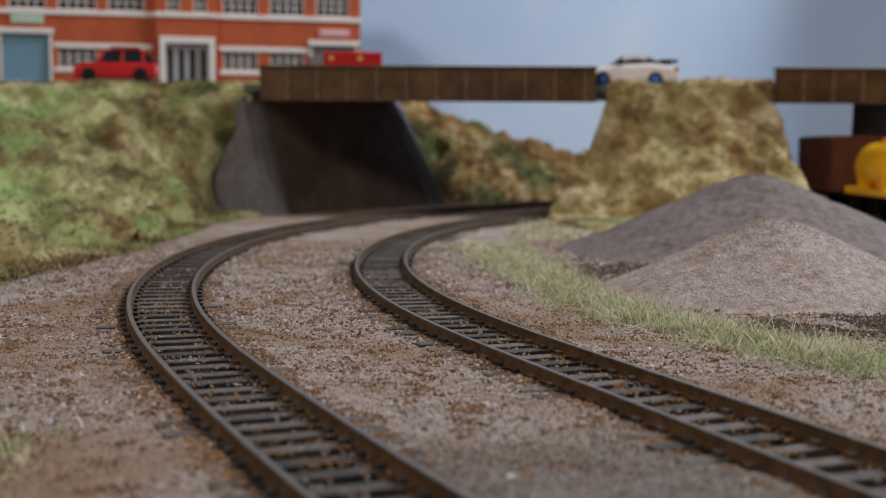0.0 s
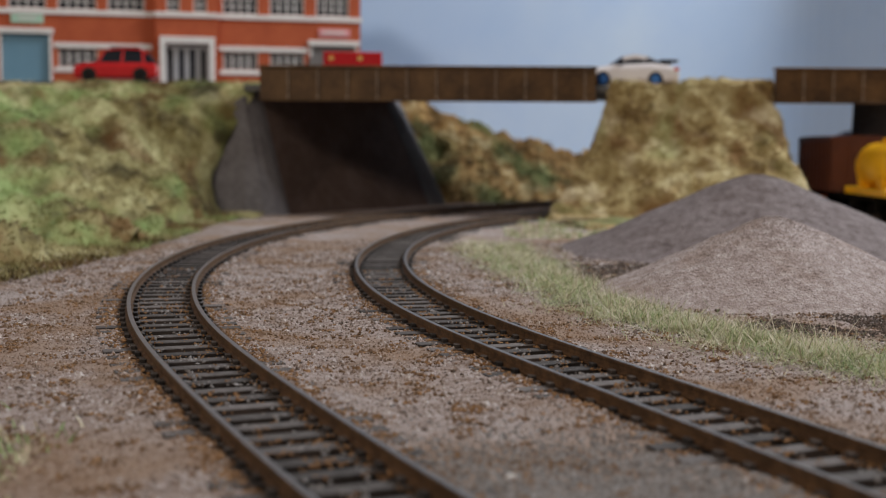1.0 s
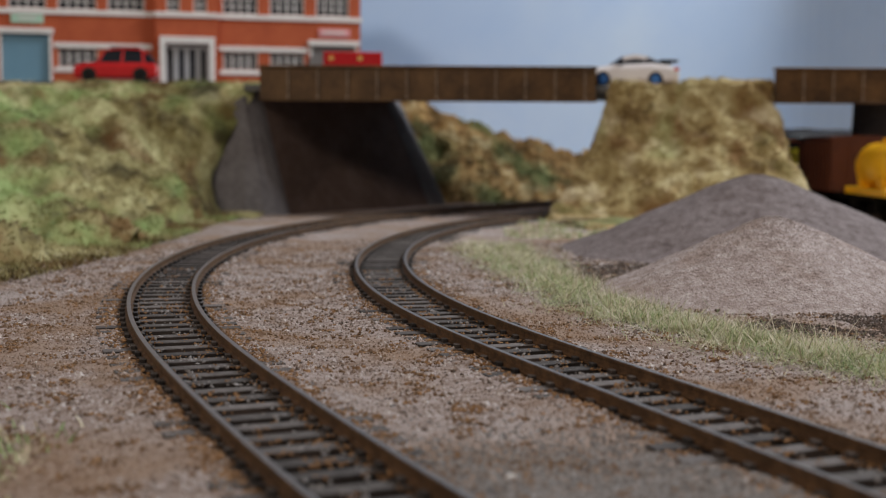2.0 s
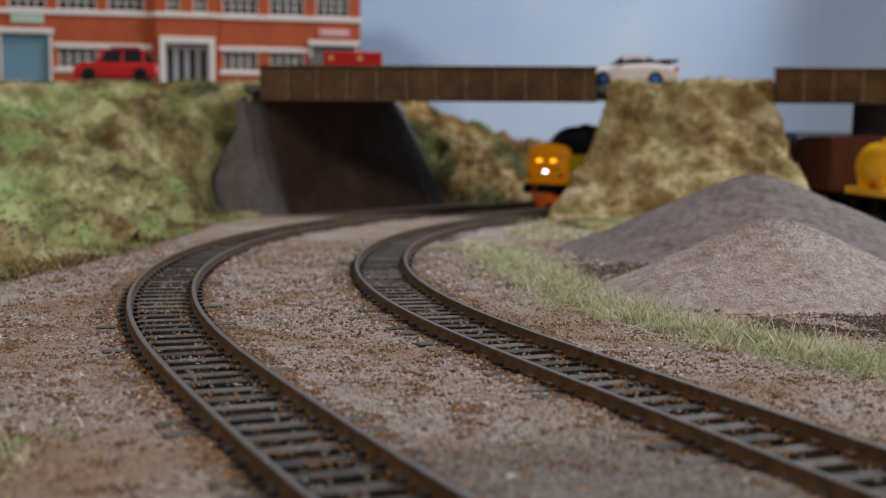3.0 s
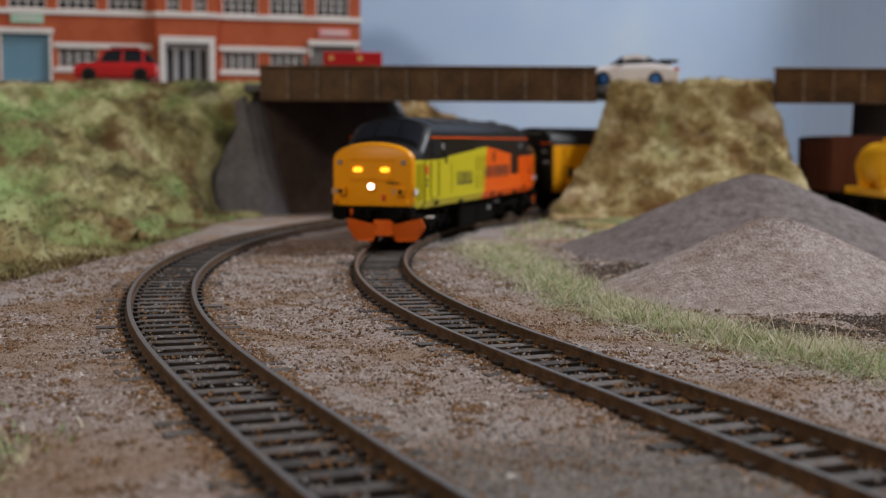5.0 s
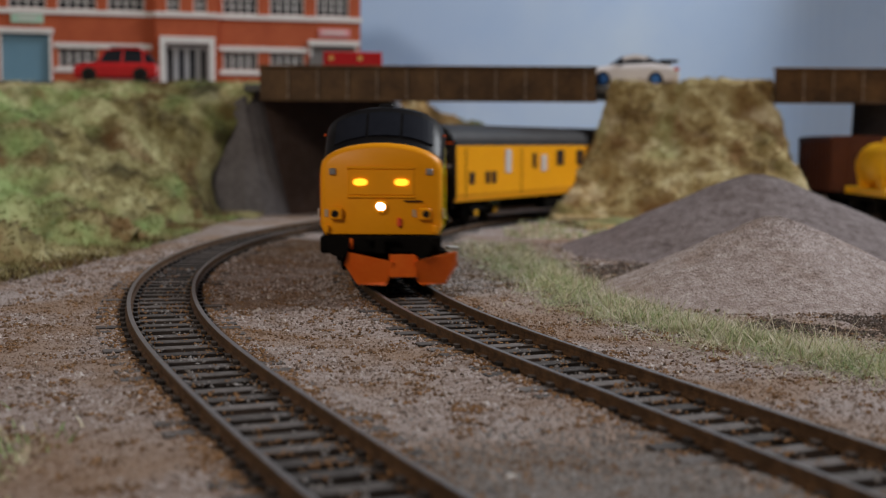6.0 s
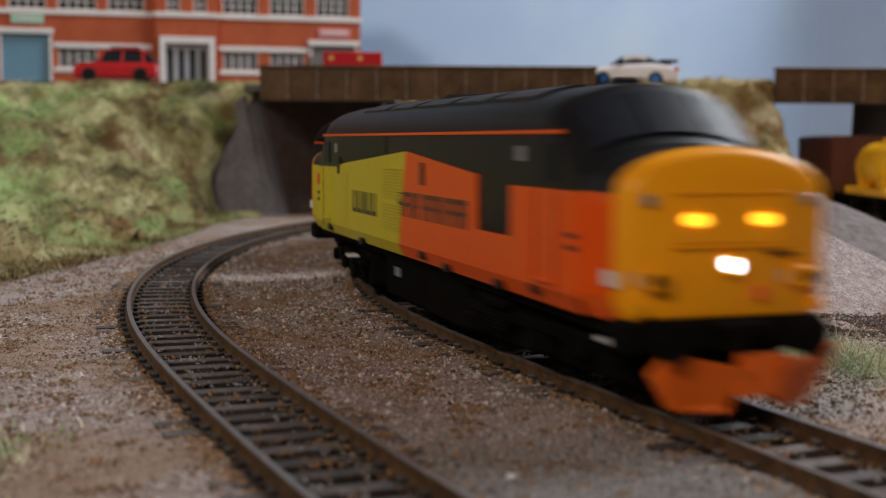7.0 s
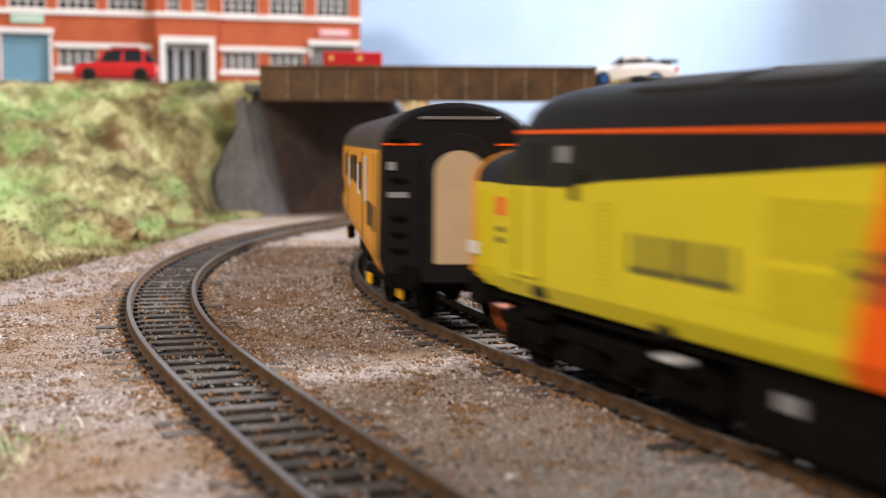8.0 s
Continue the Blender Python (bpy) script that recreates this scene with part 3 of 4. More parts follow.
def factory():
    t = thing("factory_building", "orange brick model factory with white window bands", "building", mm(-66, 990, 77.9, 14))
    GZ, FZ = (18.0, 32.0), (60.5, 78.0)
    left = [(-263, -236), (-228, -200), (-192, -165)]
    gl = [(-228, -200), (-192, -165)]
    right = [(-107, -80), (-71, -44), (-35, -9)]
    gr = right[:2]
    bay_l, bay_r = (-268, -234), (-38.5, -4)
    H1 = [(a, b, *GZ) for a, b in gl] + [(a, b, *FZ) for a, b in left] + [(bay_l[0], bay_l[1], -1, 42)]
    H2 = [(a, b, *GZ) for a, b in gr] + [(a, b, *FZ) for a, b in right] + [(bay_r[0], bay_r[1], -1, 38)]
    H3 = [(-151, -117, -1, 36.5), (-149, -139, *FZ), (-129, -119, *FZ)]
    part("wall", wall_cells(-420, -157, -1, 110, H1, 0, 4), BRICK, t)
    part("wall", wall_cells(-111, 0, -1, 110, H2, 0, 4), BRICK, t)
    part("entrance_bay", wall_cells(-157, -111, -1, 112, H3, -5, 4), BRICK, t)
    part("side_wall", boxes((-4, 0, 4.1, 90, -1, 110)), BRICK, t)
    part("roof", boxes((-420, 0, 4.1, 90, 104, 106)), ASPHALT, t)
    # near-black sheet stands in for the unlit rooms behind the windows
    part("interior_shade", boxes((-420, -4.2, 12, 14, 0, 104)), ROOMDARK, t)
    for a, b in gl + gr:
        window(t, a, b, *GZ, 1.0)
        part("window_sill", boxes((a - 3, b + 3, -1.0, 0.9, 14.2, 17.8), bev=0.2), WHITE, t)
    for a, b in left + right:
        window(t, a, b, *FZ, 1.0)
    for a, b in ((-149, -139), (-129, -119)):
        window(t, a, b, *FZ, -4.0, cols=2)
    for a, b, y in ((-420, -157.2, 0), (-110.8, 1.2, 0), (-157.8, -110.2, -5)):
        part("sill_band", boxes((a, b, y - 1.3, y - 0.05, 56.5, 60.3), bev=0.2), WHITE, t)
    for a, b in ((-231, -160), (-110.5, -41.5)):
        part("lintel_band", boxes((a, b, -1.0, -0.05, 32.2, 36), bev=0.2), WHITE, t)
    for a, b, z in ((bay_l[0], bay_l[1], 42), (bay_r[0], bay_r[1], 38)):
        part("bay_lintel", boxes((a - 3, b + 3, -2.6, -0.05, z, z + 4), bev=0.3), WHITE, t)
        for x in (a - 1.6, b - 0.2):
            part("bay_jamb", boxes((x, x + 1.8, -1.2, -0.05, -1, z - 0.1), bev=0.2), WHITE, t)
        sh = part("roller_shutter", boxes((a + 0.1, b - 0.1, 1.8, 2.4, 0, z - 0.1)), SHUTTER if a < -100 else SHUTTER_GREY, t, "ribbed roller shutter")
        slat = None
        for z1 in np.arange(0, z - 1, 2.0):
            if slat is None:
                slat = part("slat", boxes((a + 0.15, b - 0.15, 1.2, 1.79, 0, 1.8), bev=0.25), SHUTTER if a < -100 else SHUTTER_GREY, sh)
            else:
                o = new("slat", slat.data)
                o.parent = sh
                o.location.z = z1 * U
    part("sign", boxes((-261, -238, -1.4, -0.1, 49.5, 56), bev=0.3), GREENSIGN, t, "pale green sign board")
    part("sign", boxes((-33, -8.5, -1.4, -0.1, 45.0, 51), bev=0.3), PINKSIGN, t, "pale pink sign board")
    for x0, x1, z in ((-256, -243, 53.2), (-30, -12, 48.4)):
        part("lettering_bar", boxes((x0, x1, -1.7, -1.5, z - 0.9, z + 0.9)), PAPER, t, "unreadable lettering")
    for a, b, c, d in ((-154.5, -150.2, -1, 42), (-117.8, -113.5, -1, 42), (-150.1, -117.9, 36.8, 42)):
        part("door_surround", boxes((a, b, -7.4, -5.1, c, d), bev=0.3), WHITE, t)
    for i in range(4):
        x = -150.5 + 8.2 * i
        leaf = wall_cells(x, x + 8.1, -1, 36.4, [(x + 2.0, x + 6.1, 5, 33)], -2.2, -0.8)
        d = part("door", leaf, DOORGREY, t, "grey glazed entrance door")
        # outer panes take the same painted interior darkness
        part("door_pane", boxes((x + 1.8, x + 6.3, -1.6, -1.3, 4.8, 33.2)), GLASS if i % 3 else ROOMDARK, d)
    return t


factory()


# ---- road vehicles ----
def wheel(parent, x, y, z, r, w=2.6, rim=None):
    bm = bmesh.new()
    tube(bm, (x, y - w / 2, z), (x, y + w / 2, z), r, n=20)
    o = part("wheel", bm, TYRE, parent, smooth=False)
    bm = bmesh.new()
    tube(bm, (x, y - w / 2 - 0.25, z), (x, y + w / 2 + 0.25, z), r * 0.62, n=14)
    part("rim", bm, rim or BLACK, o)


def car(name, label, m, paint, side, roofline, half, wheels, r, rim=None, crown=1.1):
    """side: lower body outline (x, z); roofline: cabin outline; half: half width."""
    t = thing(name, label, "car", m)
    sec = [(half * 0.86, 0.0), (half, 0.18), (half, 0.75), (half * 0.9, 1.0)]
    rings = []
    for x, z0, z1 in side:
        q = [(x, -y, z0 + (z1 - z0) * k) for y, k in sec]
        rings.append(q + [(x, -a[1], a[2]) for a in reversed(q)])
    b = part("body", loft(rings), paint, t, smooth=False)
    mod = b.modifiers.new("soft", "BEVEL")
    mod.width, mod.segments, mod.limit_method = 0.5 * U, 2, "ANGLE"
    rings = []
    for x, z0, z1 in roofline:
        q = [(x, -half * 0.9, z0), (x, -half * (0.9 - 0.028 * (z1 - z0)), z1 - 0.5), (x, -half * 0.5, z1)]
        rings.append(q + [(x, -a[1], a[2]) for a in reversed(q)])
    g = part("cabin_glass", loft(rings), GLASS, t, "dark glazing")
    top = [(x, max(z0, z1 - crown), z1 + 0.15) for x, z0, z1 in roofline if z1 - z0 > 1.2]
    rings = []
    for x, z0, z1 in top:
        w = half * (0.76 if crown < 2 else 0.83)
        q = [(x, -w, z0), (x, -w * 0.96, z1 - 0.3), (x, -w * 0.6, z1)]
        rings.append(q + [(x, -a[1], a[2]) for a in reversed(q)])
    part("roof_panel", loft(rings), paint, t)
    for x in wheels:
        for y in (-half + 1.2, half - 1.2):
            wheel(t, x, y, r, r, rim=rim)
    for y in (-half + 2.5, half - 2.5):
        bm = bmesh.new()
        x = side[0][0]
        box(bm, x - 0.3, x + 0.5, y - 1.4, y + 1.4, (side[0][1] + side[0][2]) / 2, side[0][2] - 0.3, bev=0.2)
        part("headlight", bm, PALE, t, "pale headlight")
    return t


mini = car("hatchback", "small glossy red hatchback parked at the bank edge", mm(-207, 795, 78.0, 6), REDPAINT,
           [(-25.5, 4, 8), (-24.5, 2.2, 10.4), (-18, 2, 11.6), (-10, 2, 12.2), (18, 2, 12.4), (24, 2.4, 12.0), (25.5, 4, 10)],
           [(-13, 12.2, 12.8), (-5, 12.2, 20.4), (4, 12.2, 21.8), (14, 12.2, 21.4), (20, 12.2, 18.6), (24.2, 12.0, 13)], 10.6, (-16.0, 15.5), 4.6)
part("black_roof", boxes((-3.5, 14.5, -7.2, 7.2, 21.4, 22.2), bev=0.3), BLACK, mini)
for x0, x1 in ((-10.5, -6.2), (4.2, 4.8), (17.6, 21.5)):
    for y in (-9.35, 9.35):
        part("roof_pillar", loft([[(x0 - 0.8, y - 0.3, 12), (x0 + 0.8, y - 0.3, 12), (x0 + 0.8, y + 0.3, 12), (x0 - 0.8, y + 0.3, 12)],
                                  [((x1 if x0 < 10 else x0 - 1) - 0.7, y * 0.74 - 0.3, 20), ((x1 if x0 < 10 else x0 - 1) + 0.7, y * 0.74 - 0.3, 20), ((x1 if x0 < 10 else x0 - 1) + 0.7, y * 0.74 + 0.3, 20), ((x1 if x0 < 10 else x0 - 1) - 0.7, y * 0.74 + 0.3, 20)]]), REDPAINT, mini)
sport = car("sports_car", "white sports coupe with black rear spoiler and blue wheels", mm(112.6, 772, 75.7, 0), WHITEPAINT,
            [(-27, 4, 8), (-25.5, 2.6, 10), (-17, 2.2, 12.2), (-8, 2.2, 13.6), (14, 2.2, 14.4), (24, 2.6, 13.4), (30.5, 3.6, 11)],
            [(-11, 13, 13.6), (-3.5, 13.4, 18.4), (4, 13.6, 19.8), (11, 13.6, 18.8), (23, 12.8, 13.8)], 10.2, (-16, 16), 4.6, BLUEPAINT, 2.6)
for y in (-8.2, 8.2):
    part("rear_quarter", loft([[(8, y - 0.3, 12.4), (24, y - 0.3, 12.4), (12.5, y * 0.86 - 0.3, 18.0), (10, y * 0.86 - 0.3, 18.6)], [(8, y + 0.3, 12.4), (24, y + 0.3, 12.4), (12.5, y * 0.86 + 0.3, 18.0), (10, y * 0.86 + 0.3, 18.6)]]), WHITEPAINT, sport)
    part("door_mirror", boxes((-6.5, -4.5, y * 1.25 - 0.8, y * 1.25 + 0.8, 12.6, 14.4), bev=0.3), BLACK, sport)
    part("tail_light", boxes((27.4, 30.2, y * 1.1 - 1.4, y * 1.1 + 1.4, 9.8, 11.8), bev=0.3), REDMARK, sport, "red tail light")
sp = part("spoiler", boxes((19.5, 30.0, -9, 9, 15.2, 16.6), bev=0.3), BLACK, sport, "black rear spoiler")
for y in (-5, 5):
    part("spoiler_strut", boxes((24, 25.5, y - 0.4, y + 0.4, 11.5, 15.1)), BLACK, sp)

lorry = thing("lorry", "small red box lorry with a grey cab on the bridge approach", "lorry", mm(-64, 815, 75.7, 4))
part("cargo_box", boxes((-14, 23.5, -9, 9, 5, 23.2), bev=0.5), REDPAINT, lorry)
part("cab", loft([[(x, -8.5, 3), (x, -8.5, h), (x, 8.5, h), (x, 8.5, 3)] for x, h in ((-24, 12), (-22.5, 20), (-15, 21))]), SHUTTER_GREY, lorry)
part("chassis", boxes((-23, 23, -6, 6, 2.5, 4.9)), UNDER, lorry)
part("windscreen", boxes((-24.2, -23.1, -7, 7, 12, 17), bev=0.2), GLASS, lorry)
for x in (-9, 9.5):
    bm = bmesh.new()
    tube(bm, (x, -9.3, 19.2), (x, -9.05, 19.2), 1.7, n=10)
    part("emblem", bm, GOLD, lorry, "gold round emblem")
for x in (-18, 15):
    for y in (-7.5, 7.5):
        wheel(lorry, x, y, 3.6, 3.6)


# ---- siding and its wagons ----
def straight_track(x, y0, y1, label):
    t = thing("railway_track", label, "railway track", group="model railway tracks")
    for g in (-GAUGE, GAUGE):
        part("rail", rail_mesh([(x + g, y, math.pi / 2) for y in (y0, y1)]), RUST_RAIL, t)
    base = None
    for y in np.arange(y0 + 3, y1, 7.0):
        if base is None:
            base = sleeper(t)
            o = base
        else:
            o = new("sleeper", base.data)
            o.parent = t
        o.matrix_local = mm(x, y, 0, 90)


SID = 246.0
straight_track(SID, 540, 868, "weathered siding track on dark sleepers beside the mound")


def running_gear(t, half, axles):
    part("underframe", boxes((-half, half, -13.5, 13.5, 10.5, 13.4), bev=0.3), UNDER, t)
    for a in axles:
        ws = None
        for y in (-8.2, 8.2):
            bm = bmesh.new()
            tube(bm, (a, y - 1.0, 6.2), (a, y + 1.0, 6.2), 6.2, n=20)
            part("wheel", bm, UNDER, t)
        for y in (-12.2, 12.2):
            part("axle_guard", boxes((a - 3.4, a + 3.4, y - 0.6, y + 0.6, 4.5, 10.4), (a - 6.5, a + 6.5, y - 0.5, y + 0.5, 8.4, 9.6), bev=0.2), UNDER, t)
    for x in (-half, half):
        for y in (-11.5, 11.5):
            bm = bmesh.new()
            s = 1 if x > 0 else -1
            tube(bm, (x, y, 11.9), (x + s * 4.5, y, 11.9), 0.9, n=10)
            tube(bm, (x + s * 4.5, y, 11.9), (x + s * 5.2, y, 11.9), 2.1, n=14)
            part("buffer", bm, UNDER, t)


def van():
    t = thing("box_van", "dark reddish-brown model goods van standing on the siding", "wagon", mm(SID, 771, 0, 90), group="siding wagons")
    rings = []
    for x in (-34, 34):
        q = [(x, -17, 13.5), (x, -17, 45.2)] + [(x, -17 * math.cos(a), 45.2 + 1.6 * math.sin(a)) for a in np.linspace(0.15, math.pi - 0.15, 11)] + [(x, 17, 45.2), (x, 17, 13.5)]
        rings.append(q)
    part("body", loft(rings), VANBROWN, t)
    for s in (-1, 1):
        for x in np.arange(-31, 32, 7.75):
            part("side_post", boxes((x - 0.5, x + 0.5, min(s * 17, s * 17.7), max(s * 17, s * 17.7), 13.5, 42.8)), VANBROWN, t)
    for s in (-34, 34):
        for y in (-16.2, -5.5, 5.5, 16.2):
            part("end_post", boxes((s - 0.6 if s < 0 else s, s if s < 0 else s + 0.6, y - 0.5, y + 0.5, 13.5, 43)), VANBROWN, t)
    part("lamp_bracket", boxes((-35.4, -34.2, -10, -8, 14, 19), bev=0.2), REDMARK, t, "small red tail lamp")
    running_gear(t, 34.5, (-20, 20))


def tanker():
    t = thing("tank_wagon", "bright yellow model tank wagon standing on the siding", "wagon", mm(SID, 687, 0, 90), group="siding wagons")
    prof = [(-24, 2), (-23.5, 7), (-21.5, 11.2), (-18.5, 13), (18.5, 13), (21.5, 11.2), (23.5, 7), (24, 2)]
    b = part("barrel", loft([[(x, r * math.cos(a), 29.5 + r * math.sin(a)) for a in np.linspace(0, math.tau, 33)[:-1]] for x, r in prof]), TANKYELLOW, t, smooth=True)
    bm = bmesh.new()
    tube(bm, (0, 0, 42), (0, 0, 45.2), 4, n=18)
    part("filler_dome", bm, TANKYELLOW, t)
    for x in (-16, 16):
        part("saddle", loft([[(x + d, -10, 13.4), (x + d, -11.5, 24), (x + d, 11.5, 24), (x + d, 10, 13.4)] for d in (-3.5, 3.5)]), TANKYELLOW, t)
    part("solebar", boxes((-32, 32, -14, 14, 13.5, 17.6), bev=0.4), TANKYELLOW, t)
    for x in (-12, 12):
        part("strap", loft([[(x + d, 13.3 * math.cos(a), 29.5 + 13.3 * math.sin(a)) for a in np.linspace(0, math.tau, 33)[:-1]] for d in (-0.6, 0.6)]), TANKYELLOW, t)
    running_gear(t, 32, (-19, 19))


van()
tanker()


# ---- the train ----
def profile(x, w, z0, zs, zc, n=14, tuck=1.2):
    """Body section at x: tucked-in hem, upright sides to zs, arched to zc."""
    q = [(x, -(w - tuck), z0), (x, -w, z0 + 2.6), (x, -w, zs)]
    q += [(x, -w * math.cos(a), zs + (zc - zs) * math.sin(a) ** 0.9) for a in np.linspace(0, math.pi, n)[1:-1]]
    return q + [(x, w, zs), (x, w, z0 + 2.6), (x, w - tuck, z0)]


def panel(bm, outline, y0, y1):
    """A flat plate with outline (x, z), between two depths."""
    a = [bm.verts.new((x, y0, z)) for x, z in outline]
    b = [bm.verts.new((x, y1, z)) for x, z in outline]
    n = len(outline)
    bm.faces.new(a)
    bm.faces.new(list(reversed(b)))
    for i in range(n):
        bm.faces.new((a[i], b[i], b[(i + 1) % n], a[(i + 1) % n]))
    return bm


def turned(bm, flip):
    if flip:
        bm.transform(Matrix.Rotation(math.pi, 4, "Z"))
    return bm


def nose(t, flip):
    """One nose end with its face, lamps and brackets; built for the forward end."""
    st = [(95, 17.4, 34.4, 42.0), (108, 17.2, 34.4, 41.7), (112.6, 16.95, 34.4, 41.4)]
    rings = [profile(x, w, 15, zs, zc) for x, w, zs, zc in st]
    for name, lo, hi, mat in (("nose_side", 0, 3, ORANGE), ("nose_top", 2, len(rings[0]) - 2, BLACK), ("nose_side", len(rings[0]) - 3, len(rings[0]), LIME)):
        part(name, turned(loft([r[lo:hi] for r in rings], closed=False), flip), mat, t, smooth=True)
    fr = [(112.5, 17.05, 34.5, 41.5), (114.6, 16.9, 34.3, 41.3), (115.8, 16.3, 33.8, 40.7), (116.3, 15.4, 33.2, 39.9)]
    rings = [profile(x, w, 15.6 + 0.2 * i, zs, zc) for i, (x, w, zs, zc) in enumerate(fr)]
    f = part("nose_front", turned(loft(rings, caps=True), flip), YELLOW, t, "warning-yellow nose front", smooth=True)
    mod = f.modifiers.new("edges", "EDGE_SPLIT")
    mod.split_angle = radians(38)
    bm = boxes((116.3, 116.9, -9.5, 9.5, 34.2, 35.0), (116.3, 116.9, -9.5, 9.5, 26.2, 26.9), bev=0.2)
    part("headcode_ledge", turned(bm, flip), YELLOW, t)
    part("headcode_panel", turned(boxes((116.2, 116.6, -9.2, 9.2, 27.0, 34.1), bev=0.15), flip), YELLOW, t)
    for y in (-5.7, 5.7):
        bm = bmesh.new()
        pts = [(math.cos(a), math.sin(a)) for a in np.linspace(0, math.tau, 21)[:-1]]
        sg = lambda v, p: math.copysign(abs(v) ** p, v)
        loft([[(x, y + 1.9 * sg(c, 0.7), 30.6 + 0.95 * sg(s, 0.8)) for c, s in pts] for x in (116.3, 116.95)], bm=bm)
        part("marker_light", turned(bm, flip), AMBER if not flip else GLASS, t, "glowing amber marker light" if not flip else "unlit marker light")
    bm = bmesh.new()
    tube(bm, (116.2, 0, 23.9), (117.3, 0, 23.9), 1.8, n=20)
    part("headlight_rim", turned(bm, flip), YELLOW, t)
    bm = bmesh.new()
    tube(bm, (117.3, 0, 23.9), (117.6, 0, 23.9), 1.1, n=18)
    part("headlight", turned(bm, flip), WHITELAMP if not flip else PALE, t, "bright white headlight" if not flip else "unlit headlight")
    for s in (-1, 1):
        bm = boxes((116.2, 118.2, s * 12.2 - 1.7, s * 12.2 + 1.7, 20.2, 23.6), bev=0.4)
        part("tail_lamp_housing", turned(bm, flip), YELLOW, t)
        bm = bmesh.new()
        tube(bm, (118.2, s * 12.6, 21.9), (118.4, s * 12.6, 21.9), 1.0, n=12)
        part("tail_lamp", turned(bm, flip), BLACK, t)
        part("label_plate", turned(boxes((116.3, 116.7, s * 12.2 - 3.4 + (3.4 - 3.4 * s) * 0.0, s * 12.2 - 2.4, 21.0, 23.0)), flip), BEIGE, t)
        part("bracket", turned(boxes((116.0, 117.0, s * 13.4 - 0.9, s * 13.4 + 0.9, 32.6, 34.4), bev=0.2), flip), STEEL, t)
        part("lamp_iron", turned(boxes((116.0, 117.8, s * 15 - 0.7, s * 15 + 0.7, 16.6, 18.6), bev=0.2), flip), YELLOW, t)
        y = -17.6 if s < 0 else 17.35
        part("label_plate", turned(boxes((110.5, 114.6, y, y + 0.25, 20.6, 23.0)), flip), PAPER, t, "white label with red edge")
        bm = bmesh.new()
        for x in np.arange(98, 110, 0.9):
            box(bm, x, x + 0.4, s * 17.25 - 0.2, s * 17.25 + 0.2, 18.6, 33)
        part("nose_grille", turned(bm, flip), ORANGE if s < 0 else LIME, t, "fine vertical grille")
    part("coupling_hose", turned(boxes((117.0, 118.0, -8.6, -7.6, 12.0, 15.2), bev=0.4), flip), PLOUGH, t)
    part("red_fitting", turned(boxes((116.3, 117.4, 4.5, 5.9, 18.2, 20.8), bev=0.4), flip), REDMARK, t)
    part("grab_rail", turned(boxes((116.4, 117.0, 6.5, 11.5, 25.2, 25.6)), flip), BLACK, t)
    part("buffer_beam", turned(boxes((110, 117.2, -16.8, 16.8, 10.8, 15.8), bev=0.6), flip), UNDER, t)
    for y in (-11.4, 11.4):
        bm = bmesh.new()
        tube(bm, (117, y, 13.4), (121.2, y, 13.4), 1.6, 1.3, n=12)
        tube(bm, (121.2, y, 13.4), (122.3, y, 13.4), 3.0, n=16)
        part("buffer", turned(bm, flip), UNDER, t)
    bm = boxes((117, 121, -1.4, 1.4, 11, 15), (119.5, 120.8, -4.5, 4.5, 14.5, 15.9), bev=0.4)
    part("coupling_hook", turned(bm, flip), UNDER, t)
    # cab glass
    for y0, y1 in ((-14.2, -5.4), (-4.6, 4.6), (5.4, 14.2)):
        g = []
        for k in (0.16, 0.84):
            x = 101.2 - 11.6 * k
            row = []
            for y in np.linspace(y0, y1, 7):
                a = math.acos(max(-1, min(1, y / 17.4)))
                zs, zc = 34.4 + 9.2 * k, 41.9 + 9.9 * k
                row.append((x + 0.35, y, zs + (zc - zs) * math.sin(a) ** 0.9 + 0.3))
            g.append(row)
        g2 = [[(x - 0.5, y, z - 0.5) for x, y, z in r] for r in g]
        part("windscreen", turned(loft([g[0] + g2[0][::-1], g[1] + g2[1][::-1]]), flip), GLASS, t, "dark windscreen pane")
    for s in (-1, 1):
        part("cab_side_window", turned(boxes((84.5, 91.0, s * 17.55 - 0.15, s * 17.55 + 0.15, 35.6, 41.8), bev=0.1), flip), GLASS, t)
        part("number_panel", turned(boxes((73.5, 77, s * 17.6 - 0.15, s * 17.6 + 0.15, 38.6, 41.2)), flip), SHUTTER_GREY, t, "grey panel")
        for x in (81.4, 94.2):
            part("handrail", turned(boxes((x, x + 0.5, s * 18.0 - 0.25, s * 18.0 + 0.25, 19, 33.5)), flip), ORANGE if s < 0 else LIME, t)
        part("door_gap", turned(boxes((83.0, 83.45, s * 17.85 - 0.06, s * 17.85 + 0.06, 16.8, 34.0)), flip), BLACK, t)
        part("door_gap", turned(boxes((92.0, 92.45, s * 17.85 - 0.06, s * 17.85 + 0.06, 16.8, 34.0)), flip), BLACK, t)
        part("step", turned(boxes((84, 91.5, s * 18.1 - 0.4, s * 18.1 + 0.4, 18.6, 19.2), bev=0.15), flip), ORANGE if s < 0 else LIME, t)


